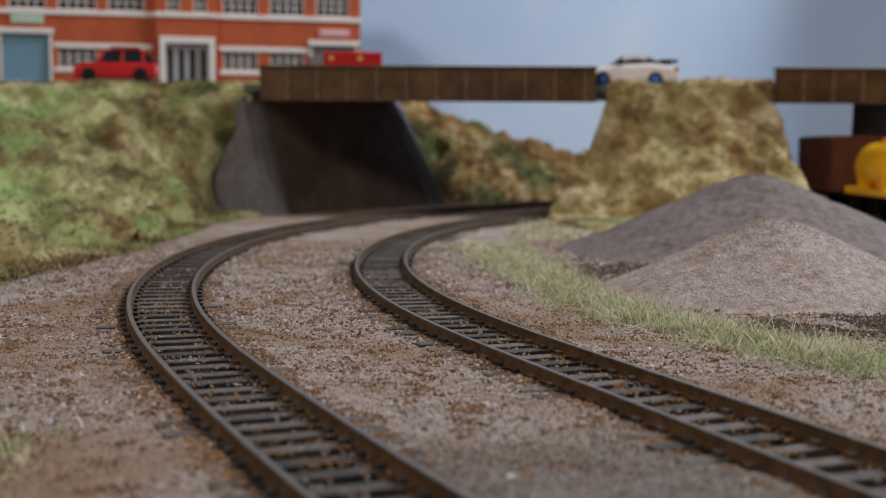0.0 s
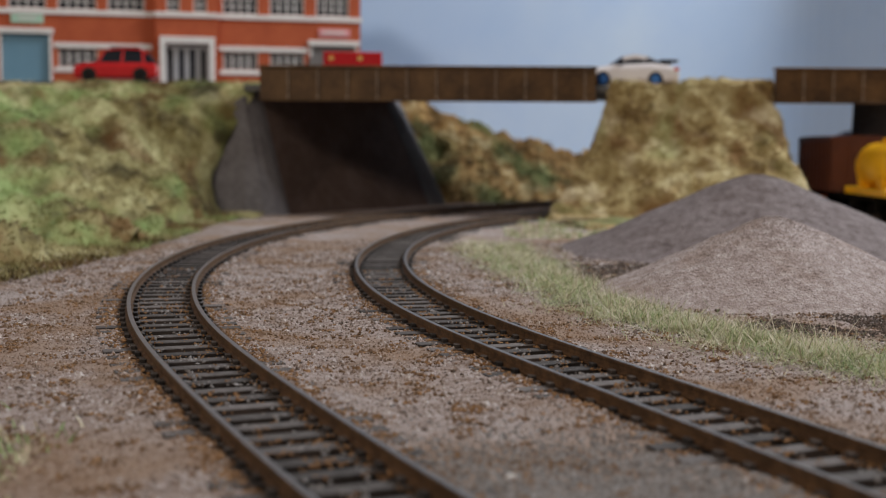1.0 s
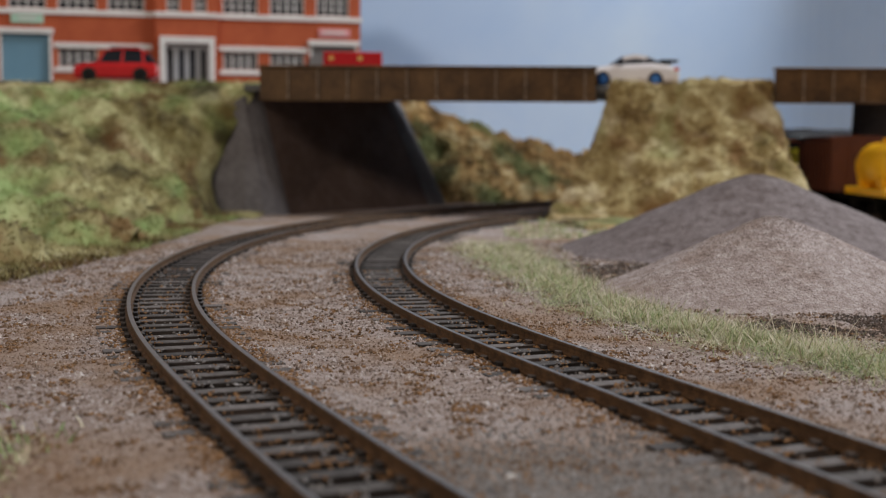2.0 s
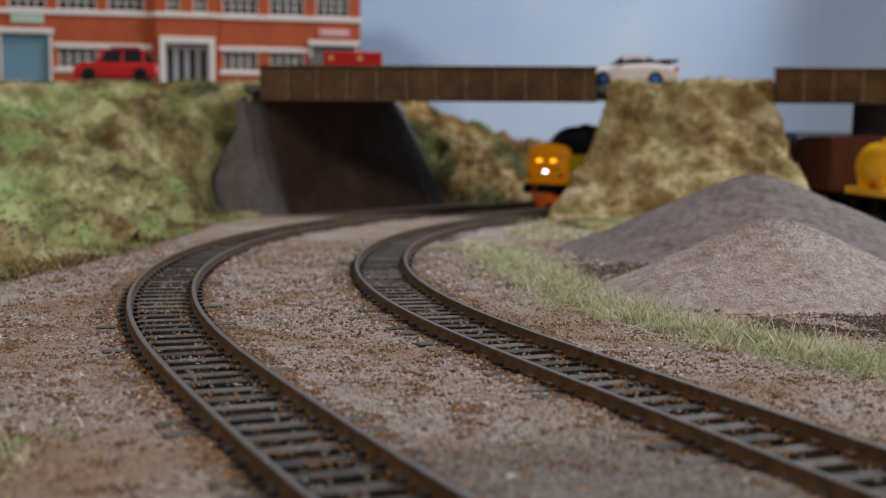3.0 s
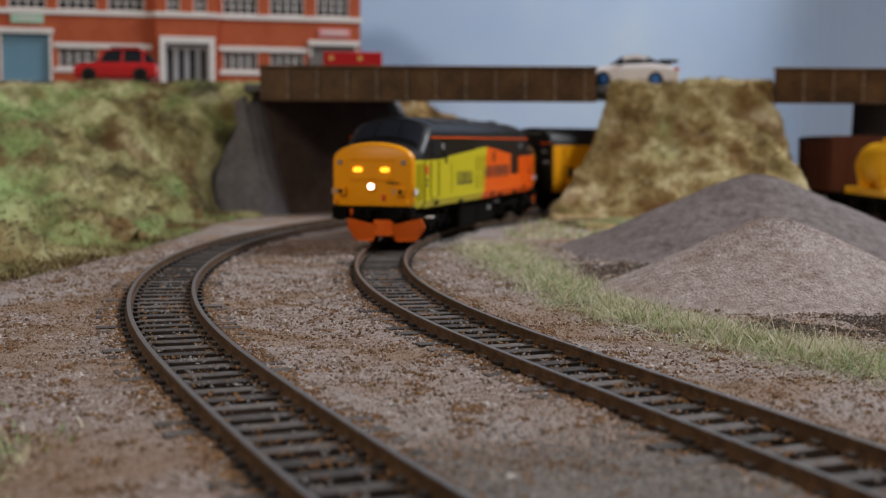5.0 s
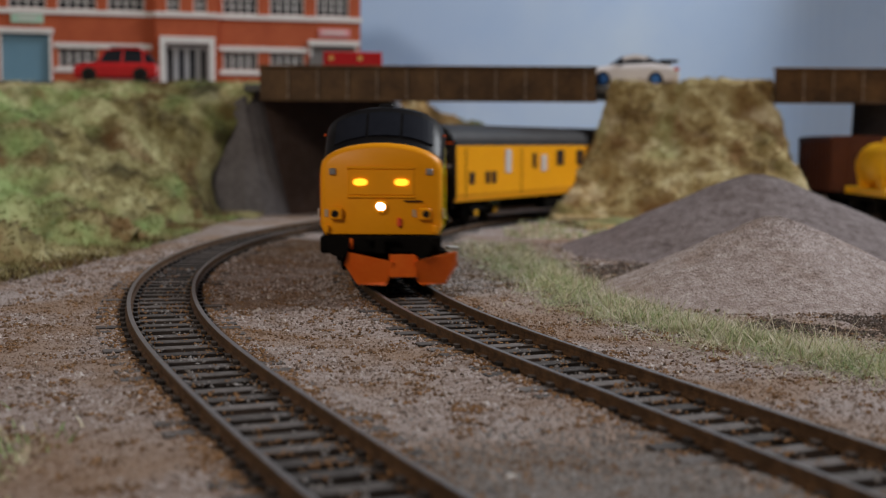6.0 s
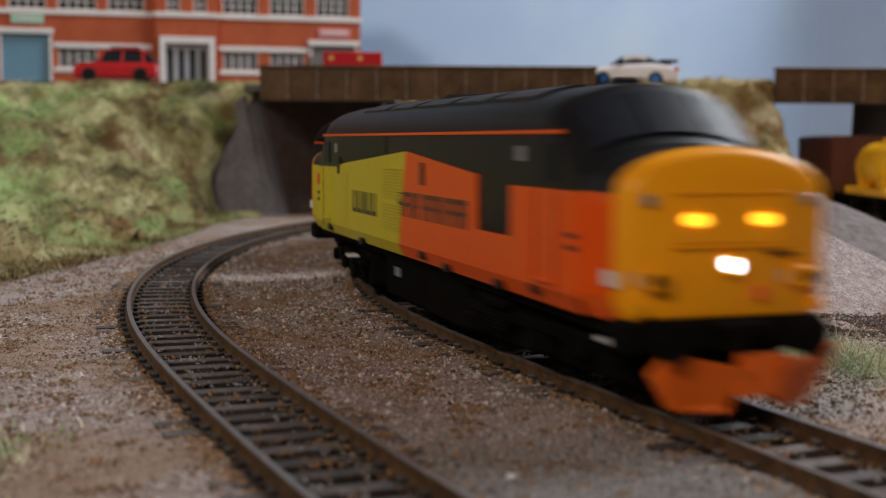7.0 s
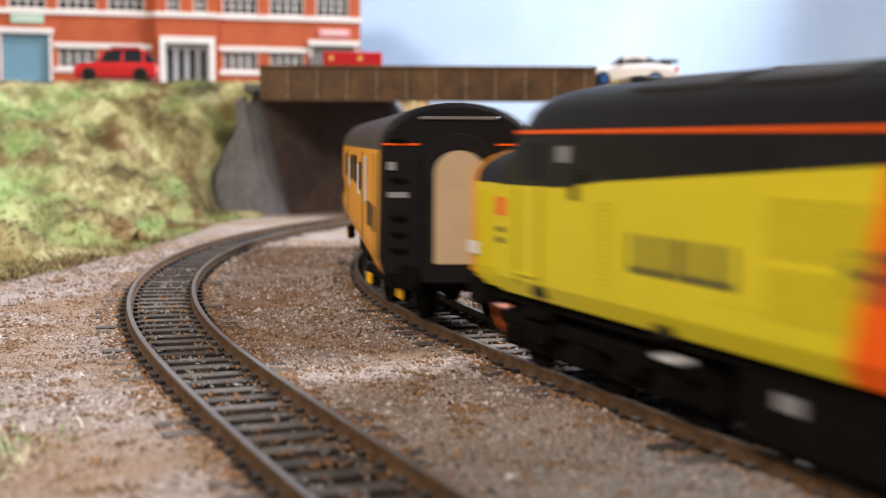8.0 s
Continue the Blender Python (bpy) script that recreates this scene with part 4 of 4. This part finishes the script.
def flank(t, flip):
    """One side's livery; built for the side at negative y."""
    lime = [(-101, 17.6), (-5, 17.6), (0.8, 39.6), (-62, 35.8), (-76, 34.4), (-101, 34.2)]
    orange = [(-4.9, 17.6), (101, 17.6), (101, 34.2), (70.8, 34.2), (70.8, 25), (52, 25), (52, 35.6), (0.9, 39.6)]
    for name, o, mat, x0, x1 in (("side_panel", lime, LIME, -101, -5.6), ("side_panel", orange, ORANGE, -5.5, 101)):
        bm = panel(bmesh.new(), o, -17.85, -17.4)
        vs = [bm.verts.new(p) for p in ((x0, -17.8, 17.6), (x1, -17.8, 17.6), (x1, -16.5, 14.7), (x0, -16.5, 14.7), (x0, -16.2, 14.7), (x1, -16.2, 14.7))]
        bm.faces.new((vs[0], vs[1], vs[2], vs[3]))
        bm.faces.new((vs[3], vs[2], vs[5], vs[4]))
        part(name, turned(bm, flip), mat, t, "lime yellow side panel" if mat is LIME else "bright orange side panel")
    part("cantrail_stripe", turned(boxes((-93, 94, -17.75, -17.3, 43.3, 43.9)), flip), ORANGE, t, "thin orange stripe")
    for x0, x1, z0, z1 in ((-20, -3.6, 20.6, 27.2), (-20, -1.6, 28.4, 35.6)):
        bm = bmesh.new()
        for z in np.arange(z0, z1, 0.75):
            box(bm, x0, x1, -18.15, -17.8, z, z + 0.42)
        part("grille", turned(bm, flip), LIME, t, "fine slatted side grille")
    bm = bmesh.new()
    for z in np.arange(36.8, 42.6, 0.8):
        box(bm, -74 + (z - 36.8) * 0.2, -18, -17.7, -17.35, z, z + 0.45)
    part("grille", turned(bm, flip), BLACK, t, "long black roofside grille")
    part("louvre", turned(boxes(*[(-63.5, -58.5, -18.1, -17.8, z, z + 0.4) for z in np.arange(20, 33.5, 0.9)]), flip), LIME, t)
    # operator's lettering as plain bars
    for x0, w in ((-53, 4.6), (-47.2, 4.4), (-41.6, 3.4), (-37.2, 4.8), (-31.4, 4.6)):
        bm = boxes((x0, x0 + 1.1, -17.95, -17.86, 22.8, 28.6), (x0 + w - 1.1, x0 + w, -17.95, -17.86, 22.8, 28.6), (x0 + 1.1, x0 + w - 1.1, -17.95, -17.86, 22.8, 23.9))
        part("lettering_bar", turned(bm, flip), DARKBAR, t, "dark plain lettering shape")
    for x0, w in ((-5.5, 4.4), (0.2, 4.8), (6.2, 1.2), (8.6, 3.6), (15, 3.8), (20, 4.2), (25.4, 3.6), (30.2, 1.2), (32.6, 4.4), (38.0, 4.2), (43.0, 3.6)):
        bm = boxes((x0, x0 + 1.1, -17.95, -17.86, 24.4, 30.2), (x0 + min(1.1, w - 0.2), x0 + w, -17.95, -17.86, 29.1, 30.2))
        if w > 3:
            box(bm, x0 + w - 1.0, x0 + w, -17.95, -17.86, 24.4, 29.0)
            box(bm, x0 + 1.15, x0 + w - 1.05, -17.95, -17.86, 26.8, 27.7)
        part("lettering_bar", turned(bm, flip), DARKBAR, t, "dark plain lettering shape")
    part("emblem", turned(boxes((-101, -97.2, -18.0, -17.86, 28.6, 32.0)), flip), REDMARK, t, "small red emblem")
    for z in (23.6, 25.6):
        part("number_bar", turned(boxes((-100.5, -97.6, -18.0, -17.86, z, z + 1.0)), flip), DARKBAR, t)
        part("number_bar", turned(boxes((96.5, 101, -18.0, -17.86, z + 1.2, z + 2.0)), flip), DARKBAR, t)
    part("intake", turned(boxes((13.5, 16.5, -18.1, -17.86, 32.2, 37.2), bev=0.1), flip), BLACK, t)
    part("intake", turned(boxes((-72.2, -69.5, -18.1, -17.86, 32.6, 37.4), bev=0.1), flip), BLACK, t)
    # black blocks stand in for the dark inside of step holes
    for x, w, z in ((-86, 4.4, 16.4), (-46, 3.6, 15.2), (12, 4.0, 16.6), (30, 3.4, 15.4), (62, 4.0, 15.6), (81, 4.4, 17.0)):
        part("step_hole_shade", turned(boxes((x, x + w, -18.0, -16.0, z - 0.9, z + 0.9), bev=0.3), flip), BLACK, t)
    for x in (-34, 2, 26):
        part("body_seam", turned(boxes((x, x + 14, -17.95, -17.86, 21.0, 21.25)), flip), ORANGE if x > -5 else LIME, t)


def bogie(parent, at, plough, name="bogie"):
    e = new(name)
    e.parent = parent
    e.matrix_local = mm(at, 0, 0)
    for s in (-1, 1):
        bm = boxes((-33, 33, s * 13.2 - 1.2, s * 13.2 + 1.2, 8.2, 10.6), (-31, -24, s * 13.2 - 1.0, s * 13.2 + 1.0, 4.6, 8.2), (-4, 4, s * 13.2 - 1.0, s * 13.2 + 1.0, 4.6, 8.2), (24, 31, s * 13.2 - 1.0, s * 13.2 + 1.0, 4.6, 8.2), bev=0.4)
        part("side_frame", bm, UNDER, e)
        for x in (-16, 16):
            bm = bmesh.new()
            for k in range(5):
                box(bm, x - 7 + k, x + 7 - k, s * 14.2 - 0.8, s * 14.2 + 0.8, 9.6 - k * 0.75, 10.2 - k * 0.75)
            part("leaf_spring", bm, UNDER, e)
        for x in (-27, 0, 27):
            part("axle_box", boxes((x - 2.2, x + 2.2, s * 15 - 0.9, s * 15 + 0.9, 4.8, 8.6), bev=0.6), UNDER, e)
        part("step_board", boxes((28, 33, s * 16 - 1.6, s * 16 + 1.6, 10.9, 11.7), bev=0.2), PALE, e, "pale grey footstep")
        part("brake_cylinder", boxes((-20, -10, s * 15.2 - 1.2, s * 15.2 + 1.2, 10.8, 12.6), bev=0.5), UNDER, e)
        for x in (-27, 0, 27):
            bm = bmesh.new()
            tube(bm, (x, s * 8.0 - 1.2, 7.2), (x, s * 8.0 + 1.2, 7.2), 7.15, n=24)
            part("wheel", bm, UNDER, e)
    # solid filler added to stop light showing through under the body
    part("bogie_filler", boxes((-34, 34, -11.5, 11.5, 3.2, 12), bev=0.5), UNDER, e)
    if plough:
        d = plough
        for s in (-1, 1):
            q = 1.0 if d > 0 else 0.72
            o = [(44.5, s * 4.2, 3.0), (48.0, s * 2.8, 9.0), (45.5, s * 15.0, 11.5), (41.5, s * 15.8, 7.5), (41.5, s * 12.4, 2.2), (44.6, s * 5.0, 2.2)]
            r0 = [(x * d, y * q, z) for x, y, z in o]
            r1 = [((x - 1.3) * d, y * q, z) for x, y, z in o]
            part("plough_blade", loft([r0, r1]), PLOUGH, e, "orange snowplough blade")
        part("plough_blade", loft([[(46.4 * d, -3.6, 4.6), (47.4 * d, -3.9, 10.9), (47.4 * d, 3.9, 10.9), (46.4 * d, 3.6, 4.6)], [(45.2 * d, -3.6, 4.6), (46.2 * d, -3.9, 10.9), (46.2 * d, 3.9, 10.9), (45.2 * d, 3.6, 4.6)]]), PLOUGH, e, "orange centre plough plate")
        part("plough_bracket", boxes((min(33 * d, 44 * d), max(33 * d, 44 * d), -9, 9, 5.5, 9.0), bev=0.4), UNDER, e)
    return e


def locomotive():
    t = thing("diesel_locomotive", "lime, orange and black model diesel locomotive with yellow nose", "locomotive")
    st = [(-101, 34.4, 41.9), (-95.5, 39.2, 47.2), (-89.5, 43.6, 51.8), (-84, 43.6, 52.1), (84, 43.6, 52.1), (89.5, 43.6, 51.8), (95.5, 39.2, 47.2), (101, 34.4, 41.9)]
    rings = [profile(x, 17.4, 15, zs, zc, n=18) for x, zs, zc in st]
    b = part("body_shell", loft(rings), BLACK, t, smooth=True)
    m = b.modifiers.new("edges", "EDGE_SPLIT")
    m.split_angle = radians(32)
    # roof skin with its hatches and ribs
    for x0, x1 in ((-62, -38), (-34, -12), (-8, 16), (20, 42), (46, 70)):
        for s in (-1, 1):
            g = []
            for x in (x0, x1):
                row = []
                for y in np.linspace(2.5, 12.5, 6):
                    a = math.acos(y / 17.4)
                    row.append((x, s * y, 43.6 + 8.5 * math.sin(a) ** 0.9 + 0.5))
                g.append(row + [(x, y, z - 0.9) for _, y, z in reversed(row)])
            part("roof_hatch", loft(g), ROOFGREY, t)
    bm = bmesh.new()
    tube(bm, (-5, 0, 51.5), (-5, 0, 53.0), 6.5, n=24)
    part("roof_fan", bm, ROOFGREY, t)
    for x in (80, -80):
        part("horn_box", boxes((x - 3, x + 3, -2.2, 2.2, 51.6, 53.2), bev=0.4), BLACK, t)
    for f in (False, True):
        nose(t, f)
        flank(t, f)
    part("fuel_tank", boxes((-32, 3, -14, 14, 2.2, 13.8), bev=1.2), UNDER, t)
    part("battery_box", boxes((3.5, 34, -14, 14, 2.2, 13.8), bev=0.8), UNDER, t)
    part("floor", boxes((-108, 108, -14.5, 14.5, 12.6, 14.9)), UNDER, t)
    for s in (-1, 1):
        part("label_plate", boxes((-22, -17.5, s * 14.1 - 0.12, s * 14.1 + 0.12, 8.2, 10.4)), SHUTTER_GREY, t)
        part("pipe_run", boxes((-36, 36, s * 14 - 0.6, s * 14 + 0.6, 14.0, 14.7)), UNDER, t)
    return t, bogie(t, 74, 1), bogie(t, -74, -1)


def coach():
    t = thing("test_coach", "orange-yellow model coach with black ends and grey roof", "coach")
    HALF = 129.0
    sect = lambda x, w, z0, zs, zc: [(x, -(w - 1.0), z0), (x, -w, z0 + 4), (x, -(w - 0.4), zs)] + [(x, -(w - 0.4) * math.cos(a), zs + (zc - zs) * math.sin(a) ** 0.85) for a in np.linspace(0, math.pi, 16)[1:-1]] + [(x, w - 0.4, zs), (x, w, z0 + 4), (x, w - 1.0, z0)]
    rings = [sect(x, 17.6, 12.6, 40, 50.5) for x in (-HALF + 1.5, HALF - 1.5)]
    n = len(rings[0])
    part("side", loft([r[0:3] for r in rings], closed=False), COACH_YELLOW, t, "orange-yellow coach side")
    part("side", loft([r[n - 3:] for r in rings], closed=False), COACH_YELLOW, t, "orange-yellow coach side")
    part("roof", loft([r[2:n - 2] for r in rings], closed=False), ROOFGREY, t, "dark grey arched roof", smooth=True)
    part("floor", boxes((-HALF + 2, HALF - 2, -15, 15, 11, 13)), UNDER, t)
    for d in (-1, 1):
        rg = [sect(d * (HALF - 1.5), 17.6, 12.6, 40, 50.5), sect(d * (HALF - 0.6), 17.4, 12.8, 39.8, 50.2), sect(d * HALF, 16.8, 13, 39.2, 49.4)]
        e = part("coach_end", loft(rg), BLACK, t, "black coach end")
        arch = lambda w, h, z0: [(-w, z0), (w, z0)] + [(w * math.cos(a), h + w * 0.9 * math.sin(a)) for a in np.linspace(0, math.pi, 13)]
        x = d * (HALF + 0.1)
        bm = loft([[(x, y, z) for y, z in arch(8.2, 36.6, 11)], [(x + d * 3.4, y, z) for y, z in arch(8.0, 36.4, 11.2)]])
        part("gangway", bm, BLACK, t, "black gangway surround")
        bm = loft([[(x + d * 3.5, y, z) for y, z in arch(5.6, 35.0, 15.2)], [(x + d * 4.0, y, z) for y, z in arch(5.5, 34.9, 15.3)]])
        part("gangway_door", bm, BEIGE, t, "beige gangway door with rounded top")
        part("end_stripe", boxes((min(x, x + 0.2 * d), max(x, x + 0.2 * d), -16.6, -8.6, 41.0, 41.5)), ORANGE, t)
        part("end_stripe", boxes((min(x, x + 0.2 * d), max(x, x + 0.2 * d), 8.6, 16.6, 41.0, 41.5)), ORANGE, t)
        part("rain_strip", boxes((min(x, x + 0.6 * d), max(x, x + 0.6 * d), -8.5, 8.5, 46.6, 47.4), bev=0.2), STEEL, t)
        for z in (18, 21.5, 25, 33.5, 42.0):
            for y in (-13.4, 13.4):
                part("end_step", boxes((min(x, x + 1.4 * d), max(x, x + 1.4 * d), y - 1.7, y + 1.7, z, z + 0.5), bev=0.1), UNDER, t)
        for y in (-13.2, 13.2):
            part("number_bar", boxes((min(x, x + 0.2 * d), max(x, x + 0.2 * d), y - 2.2, y + 2.2, 29.6, 30.8)), SHUTTER_GREY, t)
            part("bracket", boxes((min(x, x + 0.5 * d), max(x, x + 0.5 * d), y - 2.4, y - 0.6, 35.6, 37.4)), SHUTTER_GREY, t)
            bm = bmesh.new()
            tube(bm, (d * (HALF - 1), y * 0.85, 12.4), (d * (HALF + 3.4), y * 0.85, 12.4), 1.3, n=10)
            tube(bm, (d * (HALF + 3.4), y * 0.85, 12.4), (d * (HALF + 4.2), y * 0.85, 12.4), 2.7, n=16)
            part("buffer", bm, UNDER, t)
        part("headstock", boxes((min(d * (HALF - 3), d * HALF), max(d * (HALF - 3), d * HALF), -15.5, 15.5, 9.4, 12.9), bev=0.3), UNDER, t)
    for s in (-1, 1):
        y = s * 17.7
        for x, w, z0, z1, mat in ((112, 5, 21, 27, GLASS), (95, 4.5, 21, 27, GLASS), (88, 4.5, 21, 27, GLASS), (72, 6, 26, 38, PALE), (40, 4, 28, 36, GLASS), (28, 6, 26, 35, PALE), (6, 9, 29, 37.5, GLASS), (-22, 9, 29, 37.5, GLASS), (-48, 5, 26, 36, PALE), (-75, 10, 29, 37.5, GLASS), (-105, 5, 21, 27, GLASS)):
            part("window", boxes((x - w / 2, x + w / 2, y - 0.22, y + 0.22, z0, z1), bev=0.12), mat, t)
        for x in (118, 56, -60, -118):
            part("door_gap", boxes((x, x + 0.4, y - 0.1, y + 0.1, 15, 39)), BLACK, t)
        part("equipment_box", boxes((-30, 20, min(s * 8, s * 14.5), max(s * 8, s * 14.5), 5, 11), bev=0.5), UNDER, t)
    bs = []
    for at in (93, -93):
        e = new("bogie")
        e.parent = t
        e.matrix_local = mm(at, 0, 0)
        for s in (-1, 1):
            part("side_frame", boxes((-22, 22, s * 13 - 1.0, s * 13 + 1.0, 7.4, 9.8), (-20, -12, s * 13 - 1, s * 13 + 1, 4.6, 7.4), (12, 20, s * 13 - 1, s * 13 + 1, 4.6, 7.4), bev=0.4), UNDER, e)
            for x in (-16, 16):
                part("axle_box", boxes((x - 1.6, x + 1.6, s * 14.3 - 0.6, s * 14.3 + 0.6, 5, 8), bev=0.4), TANKYELLOW, e, "yellow axle box cover")
                bm = bmesh.new()
                tube(bm, (x, s * 8 - 1.2, 6.4), (x, s * 8 + 1.2, 6.4), 6.35, n=22)
                part("wheel", bm, UNDER, e)
        part("bolster", boxes((-14, 14, -9, 9, 6, 10.6), bev=0.4), UNDER, e)
        bs.append(e)
    return t, bs[0], bs[1]


LOCO, LOCO_B1, LOCO_B2 = locomotive()
COACH, COACH_B1, COACH_B2 = coach()

# ---- loose ground cover ----
rs = np.random.RandomState(11)


def sown(n, x0, x1, y0, y1, power=1.6):
    y = y0 + (y1 - y0) * rs.rand(n) ** power
    x = x0 + (x1 - x0) * rs.rand(n)
    keep = np.abs(x) < 0.40 * y + 22
    return np.stack([x[keep], y[keep]], 1)


def settle(P, lift=0.05):
    return np.array([(x, y, ground_z(x, y) + lift) for x, y in P])


P = sown(190000, -200, 200, 95, 560)
P = np.array([p for p in P if off_tracks(*p)[0] > 10.2 or rs.rand() < 0.10])
size = np.where(rs.rand(len(P)) < 0.06, rs.uniform(0.40, 0.72, len(P)), rs.uniform(0.13, 0.36, len(P))) * (0.75 + P[:, 1] / 900)
specks("ballast_grains", settle(P), size, GRAIN, "loose brown and grey ballast grains over the ground", "ballast", flat=1.0, seed=4)
P = sown(420, -120, 140, 95, 420)
specks("pale_grit", settle(P, 0.25), rs.uniform(0.14, 0.28, len(P)), PAPER, "scattered pale glinting grit on the ground", "grit", seed=6)
P = np.array([(p[0], p[1]) for p in sown(150000, -110, 120, 95, 430) if 9.0 < off_tracks(*p)[0] < rs.uniform(9.3, 16.5)])
specks("rusty_crumbs", settle(P, 0.15), rs.uniform(0.18, 0.56, len(P)), RUST_CRUMB, "rusty brown crumbs along the rails", "crumbs", seed=7)

P = np.array([p for p in sown(110000, -130, 140, 95, 520) if off_tracks(*p)[0] > 11 and fbm(p[0], p[1], 7, 7, 3) > 0.13 + 0.2 * rs.rand()])
specks("brown_clods", settle(P, 0.12), rs.uniform(0.2, 0.58, len(P)), CLOD, "small dark brown earth clods on the ballast", "clods", seed=8)
P = np.array([p for p in sown(60000, -100, 120, 95, 430, 1.3) if (5.4 < off_tracks(*p)[0] < 7.9 and rs.rand() < 0.8) or (off_tracks(*p)[0] < 7.4 and fbm(p[0], p[1], 11, 5, 3) > 0.22)])
specks("sleeper_dust", np.array([(x, y, -2.5) for x, y in P]), rs.uniform(0.12, 0.46, len(P)), RUST_CRUMB, "brown ballast grains lying on the sleepers", "ballast", seed=15)
P = np.array([p for p in sown(30000, -100, 120, 95, 430, 1.3) if off_tracks(*p)[0] < 7.2 and fbm(p[0], p[1], 17, 6, 3) > 0.12])
specks("stray_ballast", np.array([(x, y, -2.5) for x, y in P]), rs.uniform(0.15, 0.55, len(P)), GREY_GRAIN, "stray grey ballast lying between the rails", "ballast", seed=25)
P = np.stack([rs.normal(25, 19, 26000), rs.normal(150, 17, 26000)], 1)
P = np.array([p for p in P if off_tracks(*p)[0] > 11.5 and p[1] > 95])
specks("grey_ballast", settle(P, 0.1), rs.uniform(0.16, 0.45, len(P)), GREY_GRAIN, "patch of darker grey ballast between the tracks", "ballast", seed=18)
bead = tagged(specks("pebble", [(8.8, 157, -1.1)], [0.95], WHITE, "", "", seed=16, flat=1.0), "single pale round pebble on the ballast", "pebble")
del bead["kind"]

# Dark soil; the left cluster also paints the shade beside the front heap.
P = np.array([p for p in np.concatenate([np.stack([rs.normal(62, 14, 9000), rs.normal(425, 24, 9000)], 1), np.stack([rs.normal(118, 26, 9000), rs.normal(305, 9, 9000)], 1)]) if off_tracks(*p)[0] > 20 and fbm(p[0], p[1], 4, 18, 3) > -0.15])
specks("dark_soil", settle(P, 0.1), rs.uniform(0.2, 0.6, len(P)), SOIL_SHADE, "dark crumbly soil round the gravel heaps, also shade beside the front one", "soil", seed=22)

STRIP = [(12, 540, 10), (19, 470, 10), (27, 405, 9), (37, 335, 9), (56, 286, 10), (72, 260, 11), (92, 230, 12), (115, 200, 12)]
n = 140000
P = []
for k in rs.rand(n) ** 0.85:
    x, y, w = along(STRIP, k)
    P.append((x + 7 + rs.normal(0, w * 0.75), y + 6 + rs.normal(0, w * 0.75)))
P = np.array([p for p in P if off_tracks(*p)[0] > 15 and fbm(p[0], p[1], 0, 14) > rs.normal(-0.1, 0.3)])
blades("static_grass", settle(P, -0.1), 3.8, STRAW, "pale green and straw static grass strip beside the track", lean=1.32, width=0.05)
P = P[rs.choice(len(P), 2600)]
blades("dry_straw", settle(P, 0.4), 7.2, DRY, "longer dry straw stems in the grass strip", lean=1.2, width=0.11, seed=9)
P = np.array([(x, y) for x, y in zip(rs.normal(-74, 7, 2600), rs.normal(166, 12, 2600))])
blades("static_grass", settle(P, -0.1), 2.6, STRAW, "small tuft of green static grass by the track", seed=12)
P = np.array([along(FOOT, k)[:2] + (rs.uniform(-14, 13), rs.uniform(-10, 10)) for k in rs.uniform(0.2, 1, 15000)] + [(rs.uniform(-160, -108), rs.uniform(716, 746)) for _ in range(2600)])
P = np.array([p for p in P if off_tracks(*p)[0] > 22])
blades("static_grass", settle(P, 0.2), 3.4, FLAKE, "straw and green grass along the foot of the bank", seed=13, width=0.2)
P = np.stack([rs.uniform(30, 190, 6000), rs.uniform(560, 700, 6000)], 1)
P = np.array([p for p in P if off_tracks(*p)[0] > 19 and fbm(p[0], p[1], 3, 30) > -0.1])
blades("static_grass", settle(P, 0.6), 3.2, STRAW, "straw grass tufts at the foot of the mound", seed=14, width=0.2)


# ---- movement ----
RUN = [(0, 1250.0), (1.1, 1088.8), (2.8, 841.3), (3.5, 740.6), (4.0, 671.0), (4.5, 602), (5.8, 413.5), (6.2, 346), (6.5, 292), (7.0, 209.5), (7.6, 111.1), (8.0, 44.1)]


def run_at(t):
    """Place of the locomotive's middle along the line, smooth between the known moments."""
    w = [math.exp(-(((d - t) / 0.35) ** 2)) for d, _ in GRID]
    k = sum(w)
    mt = sum(a * d for a, (d, _) in zip(w, GRID)) / k
    ms = sum(a * s for a, (_, s) in zip(w, GRID)) / k
    v = sum(a * (d - mt) * (s - ms) for a, (d, s) in zip(w, GRID)) / sum(a * (d - mt) ** 2 for a, (d, _) in zip(w, GRID))
    return ms + v * (t - mt)


GRID = [(d, float(np.interp(d, [r[0] for r in RUN], [r[1] for r in RUN]))) for d in np.arange(0, 8.01, 0.1)]


def vehicle_rows(lag, half):
    body, b1, b2 = [], [], []
    for t in np.arange(0, 8.01, 0.2):
        s = run_at(t) + lag
        a, b = on_line(s - half), on_line(s + half)
        turn = math.atan2(a[1] - b[1], a[0] - b[0])
        body.append((t, mm((a[0] + b[0]) / 2, (a[1] + b[1]) / 2, 0, math.degrees(turn))))
        for rows, p, sx in ((b1, a, half), (b2, b, -half)):
            d = (p[2] + math.pi - turn + math.pi) % math.tau - math.pi
            rows.append((t, mm(sx, 0, 0, math.degrees(d))))
    return body, b1, b2


def motions():
    for (o, f, r), lag, half in (((LOCO, LOCO_B1, LOCO_B2), 0.0, 74.0), ((COACH, COACH_B1, COACH_B2), 275.0, 93.0)):
        rows, front, rear = vehicle_rows(lag, half)
        walk(o, rows)
        walk(f, front)
        walk(r, rear)


motions()
